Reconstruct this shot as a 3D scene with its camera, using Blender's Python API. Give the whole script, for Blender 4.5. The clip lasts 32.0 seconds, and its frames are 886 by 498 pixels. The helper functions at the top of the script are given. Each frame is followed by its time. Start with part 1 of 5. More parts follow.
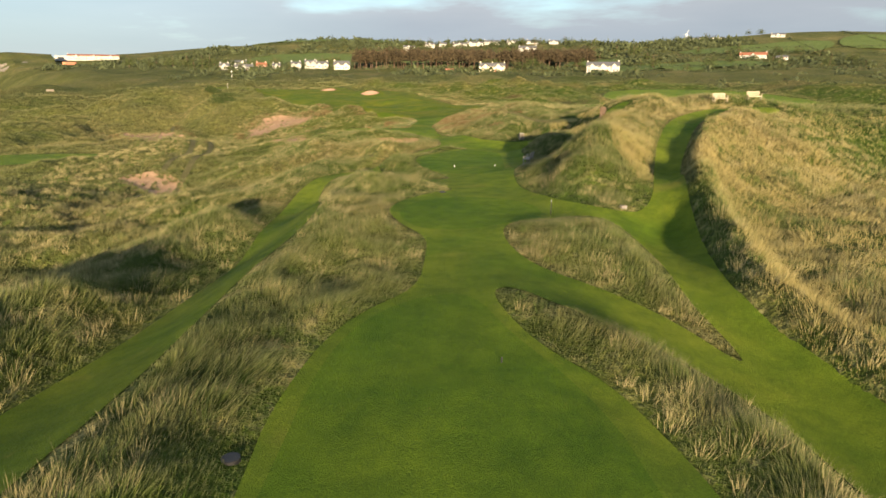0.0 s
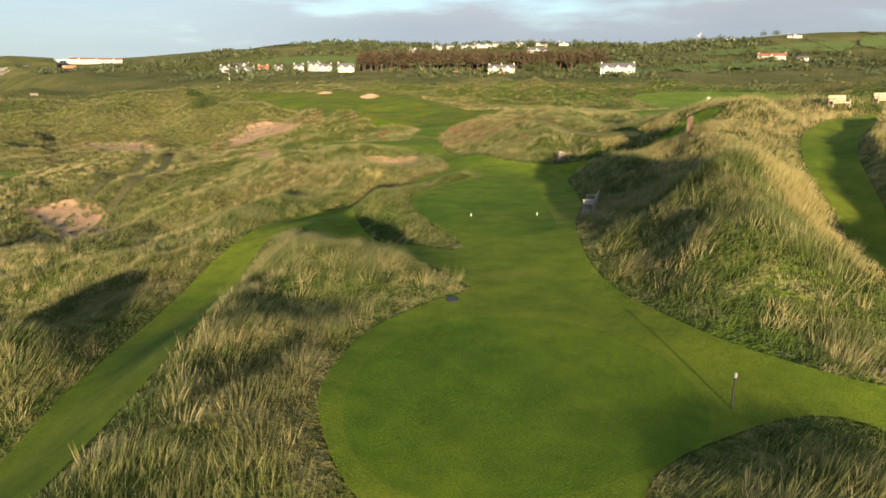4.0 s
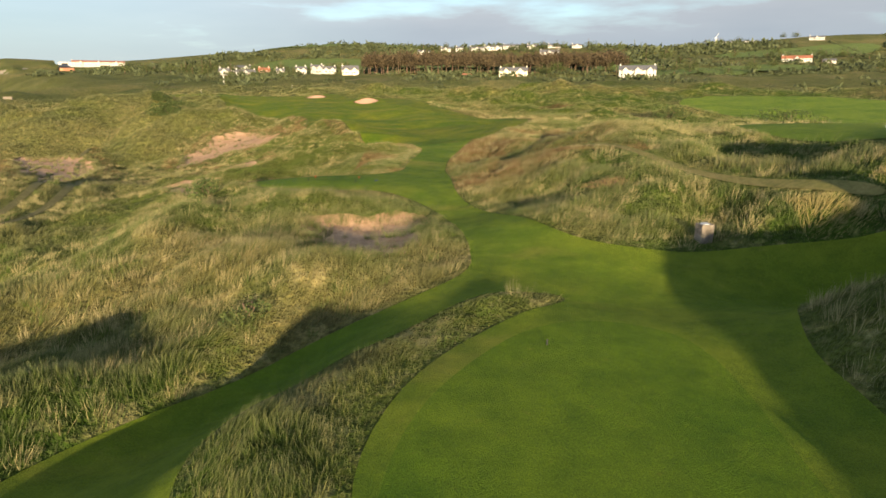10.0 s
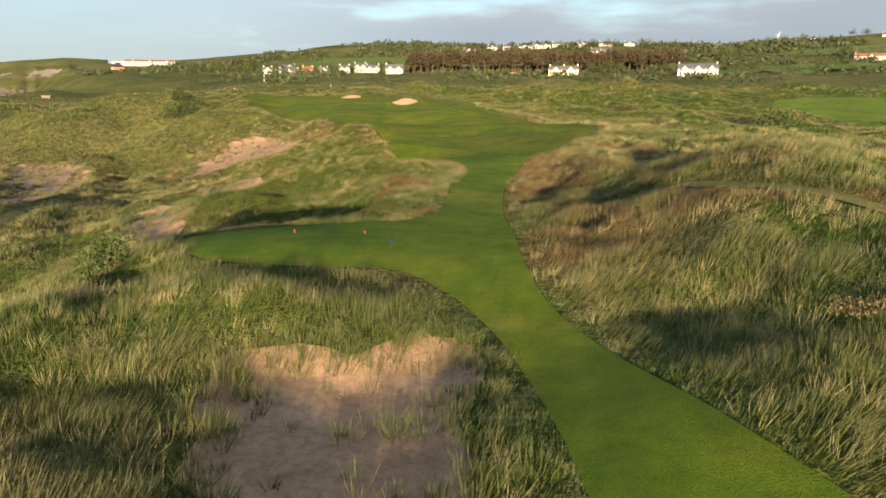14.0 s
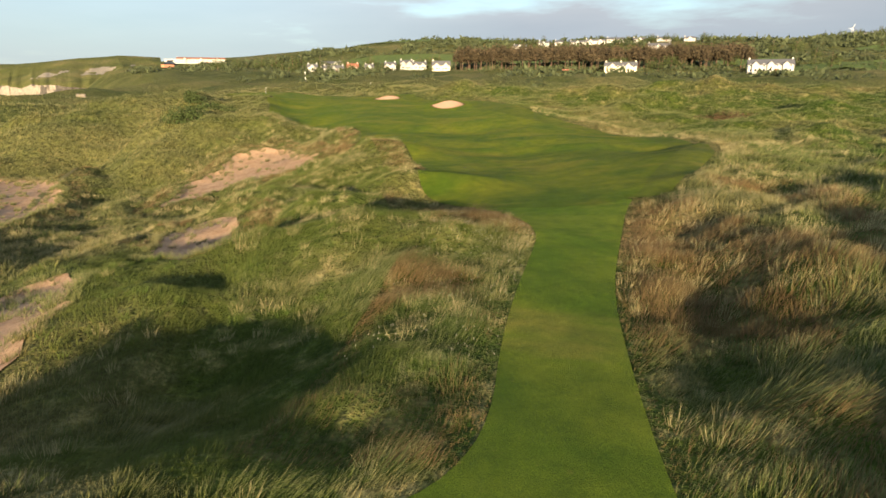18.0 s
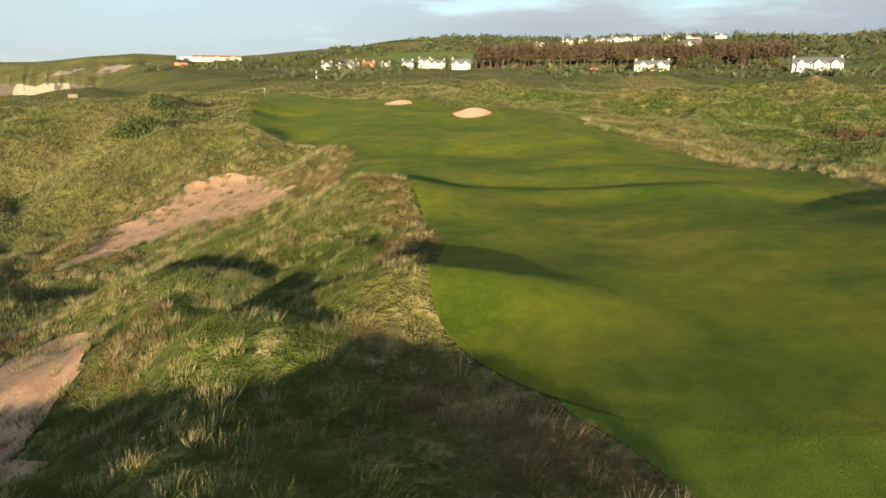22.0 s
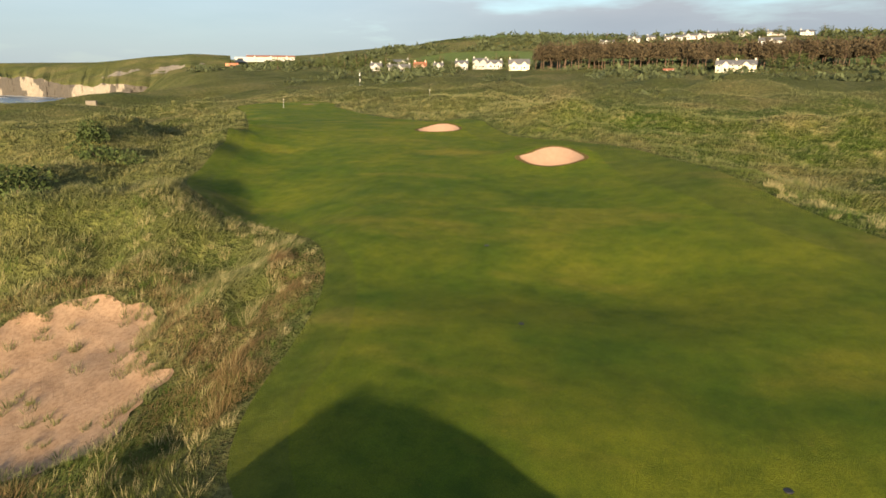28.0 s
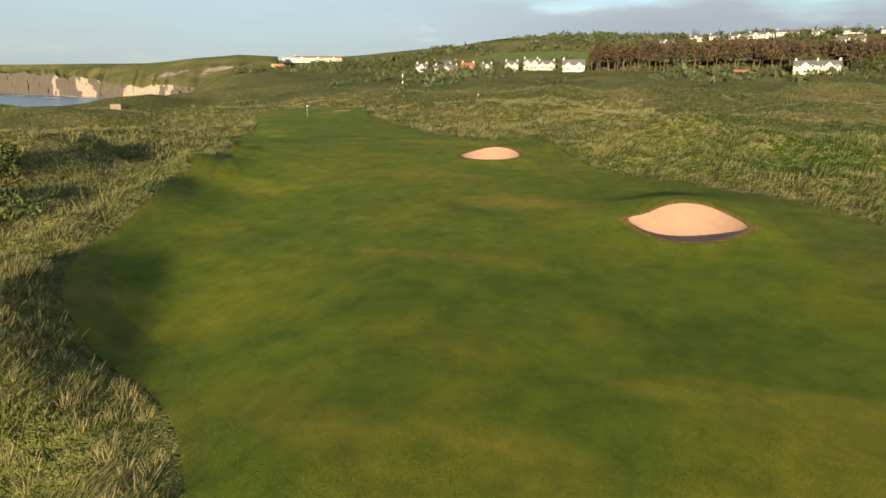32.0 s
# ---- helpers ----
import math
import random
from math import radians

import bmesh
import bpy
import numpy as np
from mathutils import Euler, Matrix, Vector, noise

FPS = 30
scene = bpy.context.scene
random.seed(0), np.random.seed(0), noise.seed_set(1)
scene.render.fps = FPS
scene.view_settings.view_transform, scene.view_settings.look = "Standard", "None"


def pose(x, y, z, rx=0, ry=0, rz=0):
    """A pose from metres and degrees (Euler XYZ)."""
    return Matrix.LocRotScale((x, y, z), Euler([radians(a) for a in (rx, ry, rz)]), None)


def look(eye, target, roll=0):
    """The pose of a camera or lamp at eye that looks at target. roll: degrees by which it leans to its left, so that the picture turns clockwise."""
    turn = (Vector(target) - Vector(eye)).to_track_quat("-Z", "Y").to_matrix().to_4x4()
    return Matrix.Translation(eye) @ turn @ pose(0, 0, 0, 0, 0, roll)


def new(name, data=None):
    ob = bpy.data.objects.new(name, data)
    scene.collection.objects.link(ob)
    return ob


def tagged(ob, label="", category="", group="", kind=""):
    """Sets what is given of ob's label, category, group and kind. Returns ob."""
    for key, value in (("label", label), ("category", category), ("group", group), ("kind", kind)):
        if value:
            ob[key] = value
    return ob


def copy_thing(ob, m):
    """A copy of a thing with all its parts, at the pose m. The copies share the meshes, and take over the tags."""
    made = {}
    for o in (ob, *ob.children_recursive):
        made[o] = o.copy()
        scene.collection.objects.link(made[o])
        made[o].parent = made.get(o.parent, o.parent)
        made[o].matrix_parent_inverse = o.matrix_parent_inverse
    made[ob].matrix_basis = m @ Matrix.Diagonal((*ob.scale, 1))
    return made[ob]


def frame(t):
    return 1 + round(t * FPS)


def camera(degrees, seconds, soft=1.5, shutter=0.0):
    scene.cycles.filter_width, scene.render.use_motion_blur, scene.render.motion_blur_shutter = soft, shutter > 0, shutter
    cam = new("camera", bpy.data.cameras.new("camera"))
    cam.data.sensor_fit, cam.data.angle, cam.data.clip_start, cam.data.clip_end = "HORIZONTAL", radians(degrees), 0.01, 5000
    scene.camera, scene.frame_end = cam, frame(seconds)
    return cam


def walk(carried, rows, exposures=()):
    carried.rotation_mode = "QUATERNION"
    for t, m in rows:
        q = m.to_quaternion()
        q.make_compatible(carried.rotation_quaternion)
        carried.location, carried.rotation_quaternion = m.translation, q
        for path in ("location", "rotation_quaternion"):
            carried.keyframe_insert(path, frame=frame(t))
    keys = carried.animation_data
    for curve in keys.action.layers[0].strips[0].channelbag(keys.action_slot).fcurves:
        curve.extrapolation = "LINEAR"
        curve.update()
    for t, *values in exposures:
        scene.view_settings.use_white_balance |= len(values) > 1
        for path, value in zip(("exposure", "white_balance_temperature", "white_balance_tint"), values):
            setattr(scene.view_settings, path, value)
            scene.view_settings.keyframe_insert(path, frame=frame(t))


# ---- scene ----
cam = camera(71.8, 32.0, 1.65)
PATH = [
    (0, (1.189, 0.673, 6.576), (1.168, 2.602, 6.049), -0.0),
    (0.5, (1.177, 3.144, 6.519), (1.152, 5.073, 5.993), -0.1),
    (1, (1.171, 5.669, 6.455), (1.143, 7.598, 5.93), -0.1),
    (1.5, (1.164, 8.232, 6.39), (1.133, 10.162, 5.866), -0.1),
    (2, (1.146, 10.823, 6.33), (1.112, 12.753, 5.807), -0.1),
    (2.5, (1.107, 13.438, 6.282), (1.07, 15.369, 5.761), -0.1),
    (3, (1.044, 16.045, 6.251), (1.004, 17.976, 5.731), -0.2),
    (3.5, (0.968, 18.55, 6.233), (0.925, 20.481, 5.714), -0.2),
    (5.5, (0.59, 27.298, 6.268), (0.544, 29.23, 5.754), -0.1),
    (6, (0.497, 29.625, 6.247), (0.45, 31.558, 5.734), -0.1),
    (6.5, (0.407, 31.985, 6.217), (0.358, 33.918, 5.705), -0.1),
    (7, (0.33, 34.308, 6.184), (0.28, 36.241, 5.673), -0.1),
    (7.5, (0.264, 36.591, 6.152), (0.213, 38.525, 5.641), -0.1),
    (8, (0.203, 38.852, 6.122), (0.151, 40.786, 5.613), -0.1),
    (8.5, (0.14, 41.09, 6.102), (0.086, 43.023, 5.593), -0.1),
    (9, (0.075, 43.293, 6.092), (0.016, 45.226, 5.585), -0.1),
    (9.5, (0.011, 45.456, 6.085), (-0.053, 47.39, 5.578), -0.1),
    (10, (-0.05, 47.591, 6.071), (-0.12, 49.524, 5.564), -0.1),
    (10.5, (-0.116, 49.707, 6.053), (-0.195, 51.641, 5.546), -0.0),
    (11, (-0.202, 51.812, 6.04), (-0.293, 53.745, 5.533), -0.0),
    (11.5, (-0.32, 53.913, 6.035), (-0.427, 55.845, 5.529), -0.0),
    (12, (-0.469, 56.015, 6.035), (-0.597, 57.946, 5.529), 0.0),
    (12.5, (-0.649, 58.124, 6.037), (-0.798, 60.054, 5.532), 0.0),
    (13, (-0.861, 60.25, 6.043), (-1.031, 62.178, 5.537), -0.0),
    (13.5, (-1.105, 62.404, 6.052), (-1.294, 64.33, 5.545), -0.0),
    (14, (-1.374, 64.6, 6.068), (-1.581, 66.523, 5.559), -0.0),
    (14.5, (-1.646, 66.85, 6.103), (-1.874, 68.771, 5.593), -0.0),
    (16.5, (-2.676, 76.418, 6.494), (-2.985, 78.325, 5.978), 0.0),
    (17, (-2.971, 79.031, 6.582), (-3.296, 80.935, 6.065), 0.0),
    (17.5, (-3.326, 81.727, 6.641), (-3.666, 83.629, 6.123), -0.0),
    (18, (-3.792, 84.51, 6.663), (-4.144, 86.409, 6.145), -0.0),
    (18.5, (-4.331, 87.349, 6.676), (-4.694, 89.246, 6.156), -0.0),
    (19, (-4.906, 90.194, 6.694), (-5.279, 92.089, 6.174), -0.0),
    (19.5, (-5.503, 93.012, 6.726), (-5.884, 94.905, 6.205), -0.0),
    (20, (-6.119, 95.803, 6.777), (-6.508, 97.694, 6.256), 0.0),
    (20.5, (-6.754, 98.579, 6.86), (-7.149, 100.469, 6.338), 0.0),
    (21, (-7.391, 101.346, 6.982), (-7.791, 103.235, 6.46), 0.0),
    (21.5, (-8.006, 104.11, 7.144), (-8.41, 105.997, 6.621), 0.1),
    (22, (-8.595, 106.891, 7.328), (-9.002, 108.778, 6.805), 0.1),
    (22.5, (-9.171, 109.712, 7.518), (-9.583, 111.598, 6.994), 0.0),
    (23, (-9.751, 112.562, 7.707), (-10.17, 114.446, 7.183), 0.0),
    (23.5, (-10.342, 115.408, 7.9), (-10.772, 117.29, 7.375), 0.0),
    (24, (-10.945, 118.228, 8.098), (-11.387, 120.107, 7.573), -0.0),
    (24.5, (-11.566, 121.033, 8.292), (-12.021, 122.908, 7.766), -0.0),
    (25, (-12.214, 123.841, 8.475), (-12.682, 125.713, 7.948), -0.0),
    (25.5, (-12.884, 126.626, 8.653), (-13.367, 128.494, 8.127), -0.0),
    (27.5, (-15.644, 137.296, 9.431), (-16.198, 139.144, 8.904), 0.1),
    (28, (-16.433, 139.972, 9.559), (-17.002, 141.815, 9.032), 0.1),
    (28.5, (-17.265, 142.667, 9.655), (-17.851, 144.505, 9.128), 0.1),
    (29, (-18.116, 145.381, 9.733), (-18.721, 147.213, 9.207), 0.2),
    (29.5, (-18.972, 148.086, 9.811), (-19.597, 149.911, 9.285), 0.2),
    (30, (-19.846, 150.755, 9.894), (-20.489, 152.574, 9.368), 0.2),
    (30.5, (-20.751, 153.379, 9.975), (-21.412, 155.192, 9.45), 0.2),
    (31, (-21.689, 155.96, 10.046), (-22.366, 157.768, 9.521), 0.2),
    (31.5, (-22.649, 158.513, 10.101), (-23.34, 160.315, 9.576), 0.2),
    (32, (-23.618, 161.05, 10.145), (-24.323, 162.846, 9.62), 0.2),
]
walk(cam, [(t, look(eye, target, roll)) for t, eye, target, roll in PATH], [(0.0, 1.4), (8.0, 1.45), (13.0, 1.36), (19.0, 1.46), (25.0, 1.38), (29.0, 1.27), (32.0, 1.22)])

# ---- world, sun, exposure ----
SUN_TURN, SUN_UP = 7.0, 7.3  # degrees: shadows fall this far to the left of +y; height over the horizon
world = bpy.data.worlds.new("sky")
scene.world = world
world.use_nodes = True
wn, wl = world.node_tree.nodes, world.node_tree.links
wn.clear()
w_out = wn.new("ShaderNodeOutputWorld")
w_bg = wn.new("ShaderNodeBackground")
w_sky = wn.new("ShaderNodeTexSky")
w_sky.sky_type, w_sky.sun_disc = "NISHITA", False
w_sky.sun_elevation, w_sky.sun_rotation = radians(SUN_UP), radians(180 - SUN_TURN)
w_sky.air_density, w_sky.dust_density, w_sky.ozone_density = 1.0, 0.0, 2.5
w_co = wn.new("ShaderNodeTexCoord")
w_map = wn.new("ShaderNodeMapping")
w_map.inputs["Scale"].default_value = (1.6, 1.6, 9.0)
w_map.inputs["Location"].default_value = (3.1, 0.4, 0.0)
w_noise = wn.new("ShaderNodeTexNoise")
w_noise.inputs["Scale"].default_value, w_noise.inputs["Detail"].default_value, w_noise.inputs["Roughness"].default_value = 1.7, 7.0, 0.55
w_ramp = wn.new("ShaderNodeValToRGB")
w_ramp.color_ramp.elements[0].position, w_ramp.color_ramp.elements[1].position = 0.20, 0.46
w_shade = wn.new("ShaderNodeValToRGB")
w_shade.color_ramp.elements[0].position, w_shade.color_ramp.elements[1].position = 0.45, 0.80
w_shade.color_ramp.elements[0].color, w_shade.color_ramp.elements[1].color = (1.82, 1.94, 2.08, 1), (1.40, 1.56, 1.76, 1)
w_mix = wn.new("ShaderNodeMix")
w_mix.data_type = "RGBA"
wl.new(w_co.outputs["Generated"], w_map.inputs["Vector"])
wl.new(w_map.outputs["Vector"], w_noise.inputs["Vector"])
wl.new(w_noise.outputs["Fac"], w_ramp.inputs["Fac"])
wl.new(w_noise.outputs["Fac"], w_shade.inputs["Fac"])
w_sep = wn.new("ShaderNodeSeparateXYZ")
w_bank = wn.new("ShaderNodeMapRange")
w_bank.inputs["From Min"].default_value, w_bank.inputs["From Max"].default_value = 0.0, 0.14
w_bank.inputs["To Min"].default_value, w_bank.inputs["To Max"].default_value = 0.85, 0.0
wl.new(w_co.outputs["Generated"], w_sep.inputs["Vector"])
wl.new(w_sep.outputs["Z"], w_bank.inputs["Value"])
w_thin = wn.new("ShaderNodeMapRange")  # the clouds thin out overhead
w_thin.inputs["From Min"].default_value, w_thin.inputs["From Max"].default_value = 0.17, 0.42
w_thin.inputs["To Min"].default_value, w_thin.inputs["To Max"].default_value = 1.0, 0.75
w_cover = wn.new("ShaderNodeMath")
w_cover.operation = "MULTIPLY"
wl.new(w_sep.outputs["Z"], w_thin.inputs["Value"])
wl.new(w_thin.outputs["Result"], w_cover.inputs[0])
wl.new(w_ramp.outputs["Color"], w_cover.inputs[1])
w_sea = wn.new("ShaderNodeMapRange")  # more open sky over the sea
w_sea.inputs["From Min"].default_value, w_sea.inputs["From Max"].default_value = -0.62, -0.05
w_sea.inputs["To Min"].default_value, w_sea.inputs["To Max"].default_value = 0.7, 1.0
wl.new(w_sep.outputs["X"], w_sea.inputs["Value"])
w_part = wn.new("ShaderNodeMath")
w_part.operation = "MULTIPLY"
wl.new(w_cover.outputs["Value"], w_part.inputs[0])
wl.new(w_sea.outputs["Result"], w_part.inputs[1])
wl.new(w_part.outputs["Value"], w_mix.inputs["Factor"])
wl.new(w_sky.outputs["Color"], w_mix.inputs["A"])
wl.new(w_shade.outputs["Color"], w_mix.inputs["B"])
w_low = wn.new("ShaderNodeMix")  # blue-grey bank along the horizon
w_low.data_type = "RGBA"
w_low.inputs["B"].default_value = (1.30, 1.62, 1.88, 1)
wl.new(w_bank.outputs["Result"], w_low.inputs["Factor"])
wl.new(w_mix.outputs["Result"], w_low.inputs["A"])
w_side = wn.new("ShaderNodeMapRange")  # brighter over the sea, greyer cloud inland
w_side.inputs["From Min"].default_value, w_side.inputs["From Max"].default_value = -0.45, 0.55
w_side.inputs["To Min"].default_value, w_side.inputs["To Max"].default_value = 0.86, 0.74
wl.new(w_sep.outputs["X"], w_side.inputs["Value"])
w_tone = wn.new("ShaderNodeVectorMath")
w_tone.operation = "SCALE"
wl.new(w_low.outputs["Result"], w_tone.inputs[0])
wl.new(w_side.outputs["Result"], w_tone.inputs["Scale"])
wl.new(w_tone.outputs["Vector"], w_bg.inputs["Color"])
w_bg.inputs["Strength"].default_value = 0.15
wl.new(w_bg.outputs["Background"], w_out.inputs["Surface"])

sun = new("sun", bpy.data.lights.new("sun", "SUN"))
sun.data.energy, sun.data.angle, sun.data.color = 5.0, radians(0.7), (1.0, 0.77, 0.46)
a, e = radians(SUN_TURN), radians(SUN_UP)
sun.matrix_world = look((0, 0, 0), (-math.sin(a) * math.cos(e), math.cos(a) * math.cos(e), -math.sin(e)))


# ---- materials ----
def material(name, rough=0.8, spec=0.3):
    m = bpy.data.materials.new(name)
    m.use_nodes = True
    b = m.node_tree.nodes["Principled BSDF"]
    b.inputs["Roughness"].default_value = rough
    b.inputs["Specular IOR Level"].default_value = spec
    return m, m.node_tree.nodes, m.node_tree.links, b


def noise_node(nodes, links, scale, detail=4.0, rough=0.55, vector=None, stretch=None):
    n = nodes.new("ShaderNodeTexNoise")
    n.inputs["Scale"].default_value, n.inputs["Detail"].default_value, n.inputs["Roughness"].default_value = scale, detail, rough
    if vector is None:
        vector = nodes.new("ShaderNodeNewGeometry").outputs["Position"]
    if stretch:
        mp = nodes.new("ShaderNodeMapping")
        mp.inputs["Scale"].default_value = stretch
        links.new(vector, mp.inputs["Vector"])
        vector = mp.outputs["Vector"]
    links.new(vector, n.inputs["Vector"])
    return n.outputs["Fac"]


def ramp(nodes, links, fac, stops):
    r = nodes.new("ShaderNodeValToRGB")
    while len(r.color_ramp.elements) < len(stops):
        r.color_ramp.elements.new(0.5)
    for el, (p, c) in zip(r.color_ramp.elements, stops):
        el.position, el.color = p, (*c, 1)
    links.new(fac, r.inputs["Fac"])
    return r.outputs["Color"]


def blend(nodes, links, fac, ca, cb, mode="MIX"):
    n = nodes.new("ShaderNodeMix")
    n.data_type, n.blend_type = "RGBA", mode
    for key, v in (("Factor", fac), ("A", ca), ("B", cb)):
        if isinstance(v, (int, float)):
            n.inputs[key].default_value = v
        elif isinstance(v, tuple):
            n.inputs[key].default_value = (*v, 1)
        else:
            links.new(v, n.inputs[key])
    return n.outputs["Result"]


def bump_to(nodes, links, bsdf, height, strength, distance):
    n = nodes.new("ShaderNodeBump")
    n.inputs["Strength"].default_value, n.inputs["Distance"].default_value = strength, distance
    links.new(height, n.inputs["Height"])
    links.new(n.outputs["Normal"], bsdf.inputs["Normal"])


def plain(name, colour, rough=0.6, metal=0.0, vary=0.15, scale=6.0, spec=0.4):
    """A surface of one colour with stains and grain."""
    m, n, l, b = material(name, rough, spec)
    dark = tuple(c * (1 - vary) for c in colour)
    light = tuple(min(1, c * (1 + vary)) for c in colour)
    big = noise_node(n, l, scale, 5)
    l.new(ramp(n, l, big, [(0.3, dark), (0.7, light)]), b.inputs["Base Color"])
    b.inputs["Metallic"].default_value = metal
    bump_to(n, l, b, noise_node(n, l, scale * 9, 3), 0.25, 0.01)
    return m


def turf(name, dark, mid, dry, dryness):
    """Mown grass: patches of growth, dry flecks and a short nap."""
    m, n, l, b = material(name, 0.9, 0.15)
    patch = noise_node(n, l, 0.16, 5, 0.6)
    fleck = noise_node(n, l, 2.2, 6, 0.7)
    nap = noise_node(n, l, 26, 3, 0.7)
    col = ramp(n, l, patch, [(0.36, dark), (0.62, mid)])
    col = blend(n, l, ramp(n, l, noise_node(n, l, 0.07, 4, 0.6, stretch=(1, 2.2, 1)), [(0.62 - dryness, (0, 0, 0)), (0.80 - dryness, (1, 1, 1))]), col, dry)
    col = blend(n, l, ramp(n, l, fleck, [(0.62, (0, 0, 0)), (0.78, (0.55, 0.55, 0.55))]), col, dry)
    col = blend(n, l, 0.85, col, ramp(n, l, noise_node(n, l, 0.85, 7, 0.72), [(0.33, (0.62, 0.70, 0.6)), (0.66, (1.3, 1.22, 1.2))]), "MULTIPLY")
    col = blend(n, l, 0.55, col, ramp(n, l, nap, [(0.3, (0.42, 0.45, 0.42)), (0.72, (1.55, 1.5, 1.5))]), "MULTIPLY")
    l.new(col, b.inputs["Base Color"])
    both = n.new("ShaderNodeMath")
    both.operation = "ADD"
    l.new(nap, both.inputs[0])
    l.new(fleck, both.inputs[1])
    bump_to(n, l, b, both.outputs[0], 1.0, 0.16)
    return m


M_TEE = turf("teeing turf", (0.086, 0.174, 0.008), (0.145, 0.230, 0.013), (0.23, 0.25, 0.03), -0.01)
M_LANE = turf("lane turf", (0.112, 0.196, 0.012), (0.190, 0.252, 0.020), (0.31, 0.285, 0.055), 0.05)
M_FAIRWAY = turf("fairway turf", (0.088, 0.148, 0.008), (0.170, 0.200, 0.013), (0.26, 0.235, 0.028), 0.07)
M_FIRST = turf("first cut turf", (0.086, 0.132, 0.011), (0.148, 0.172, 0.018), (0.25, 0.21, 0.05), 0.05)
M_GREEN = turf("green turf", (0.125, 0.205, 0.018), (0.185, 0.260, 0.028), (0.26, 0.28, 0.06), 0.0)


def rough_colours(n, l):
    """Green, olive and straw, in wide and small patches, shared by the soil under the rough and its blades."""
    wide = noise_node(n, l, 0.055, 5, 0.6)
    small = noise_node(n, l, 0.55, 5, 0.65)
    col = ramp(n, l, wide, [(0.38, (0.070, 0.122, 0.018)), (0.50, (0.110, 0.145, 0.030)), (0.62, (0.215, 0.190, 0.080))])
    straw = ramp(n, l, small, [(0.53, (0, 0, 0)), (0.72, (0.85, 0.85, 0.85))])
    col = blend(n, l, straw, col, (0.40, 0.340, 0.180))
    tuft = noise_node(n, l, 1.7, 4, 0.6)
    col = blend(n, l, ramp(n, l, tuft, [(0.56, (0, 0, 0)), (0.74, (0.6, 0.6, 0.6))]), col, (0.43, 0.385, 0.225))
    col = blend(n, l, ramp(n, l, tuft, [(0.30, (0.7, 0.7, 0.7)), (0.46, (0, 0, 0))]), col, (0.060, 0.085, 0.026))
    sep = n.new("ShaderNodeSeparateXYZ")
    l.new(n.new("ShaderNodeNewGeometry").outputs["Position"], sep.inputs["Vector"])
    heath = n.new("ShaderNodeMapRange")  # heath and old pasture inland of the dunes, paled to stand in for haze
    heath.inputs["From Min"].default_value, heath.inputs["From Max"].default_value = 215, 430
    heath.inputs["To Max"].default_value = 0.85
    l.new(sep.outputs["Y"], heath.inputs["Value"])
    valley = n.new("ShaderNodeMapRange")  # browner growth in the valley towards the sea
    valley.inputs["From Min"].default_value, valley.inputs["From Max"].default_value = -15, -36
    valley.inputs["To Max"].default_value = 0.65
    l.new(sep.outputs["X"], valley.inputs["Value"])
    most = n.new("ShaderNodeMath")
    most.operation = "MAXIMUM"
    l.new(heath.outputs["Result"], most.inputs[0])
    l.new(valley.outputs["Result"], most.inputs[1])
    inland = ramp(n, l, noise_node(n, l, 0.021, 6, 0.65), [(0.36, (0.120, 0.140, 0.050)), (0.50, (0.190, 0.192, 0.076)), (0.64, (0.290, 0.250, 0.125))])
    return blend(n, l, most.outputs[0], col, inland), small


def rough_ground():
    m, n, l, b = material("rough ground", 0.95, 0.1)
    col, small = rough_colours(n, l)
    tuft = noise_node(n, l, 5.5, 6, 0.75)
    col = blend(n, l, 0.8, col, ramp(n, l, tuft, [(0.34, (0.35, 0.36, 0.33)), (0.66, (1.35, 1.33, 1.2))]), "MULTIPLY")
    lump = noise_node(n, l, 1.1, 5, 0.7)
    # relief put into the colour as well as the bump: dark hollows, pale lumps
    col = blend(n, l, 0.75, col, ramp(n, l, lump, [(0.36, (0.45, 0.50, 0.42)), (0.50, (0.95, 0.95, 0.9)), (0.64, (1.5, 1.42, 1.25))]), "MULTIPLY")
    col = blend(n, l, 1.0, col, (0.74, 0.76, 0.72), "MULTIPLY")  # thatch and soil darkened overall, with the shade between the stalks painted in
    l.new(col, b.inputs["Base Color"])
    add = n.new("ShaderNodeMath")
    add.operation = "MULTIPLY_ADD"
    l.new(small, add.inputs[0])
    add.inputs[1].default_value = 1.6
    l.new(lump, add.inputs[2])
    bump_to(n, l, b, add.outputs[0], 1.0, 0.6)
    return m


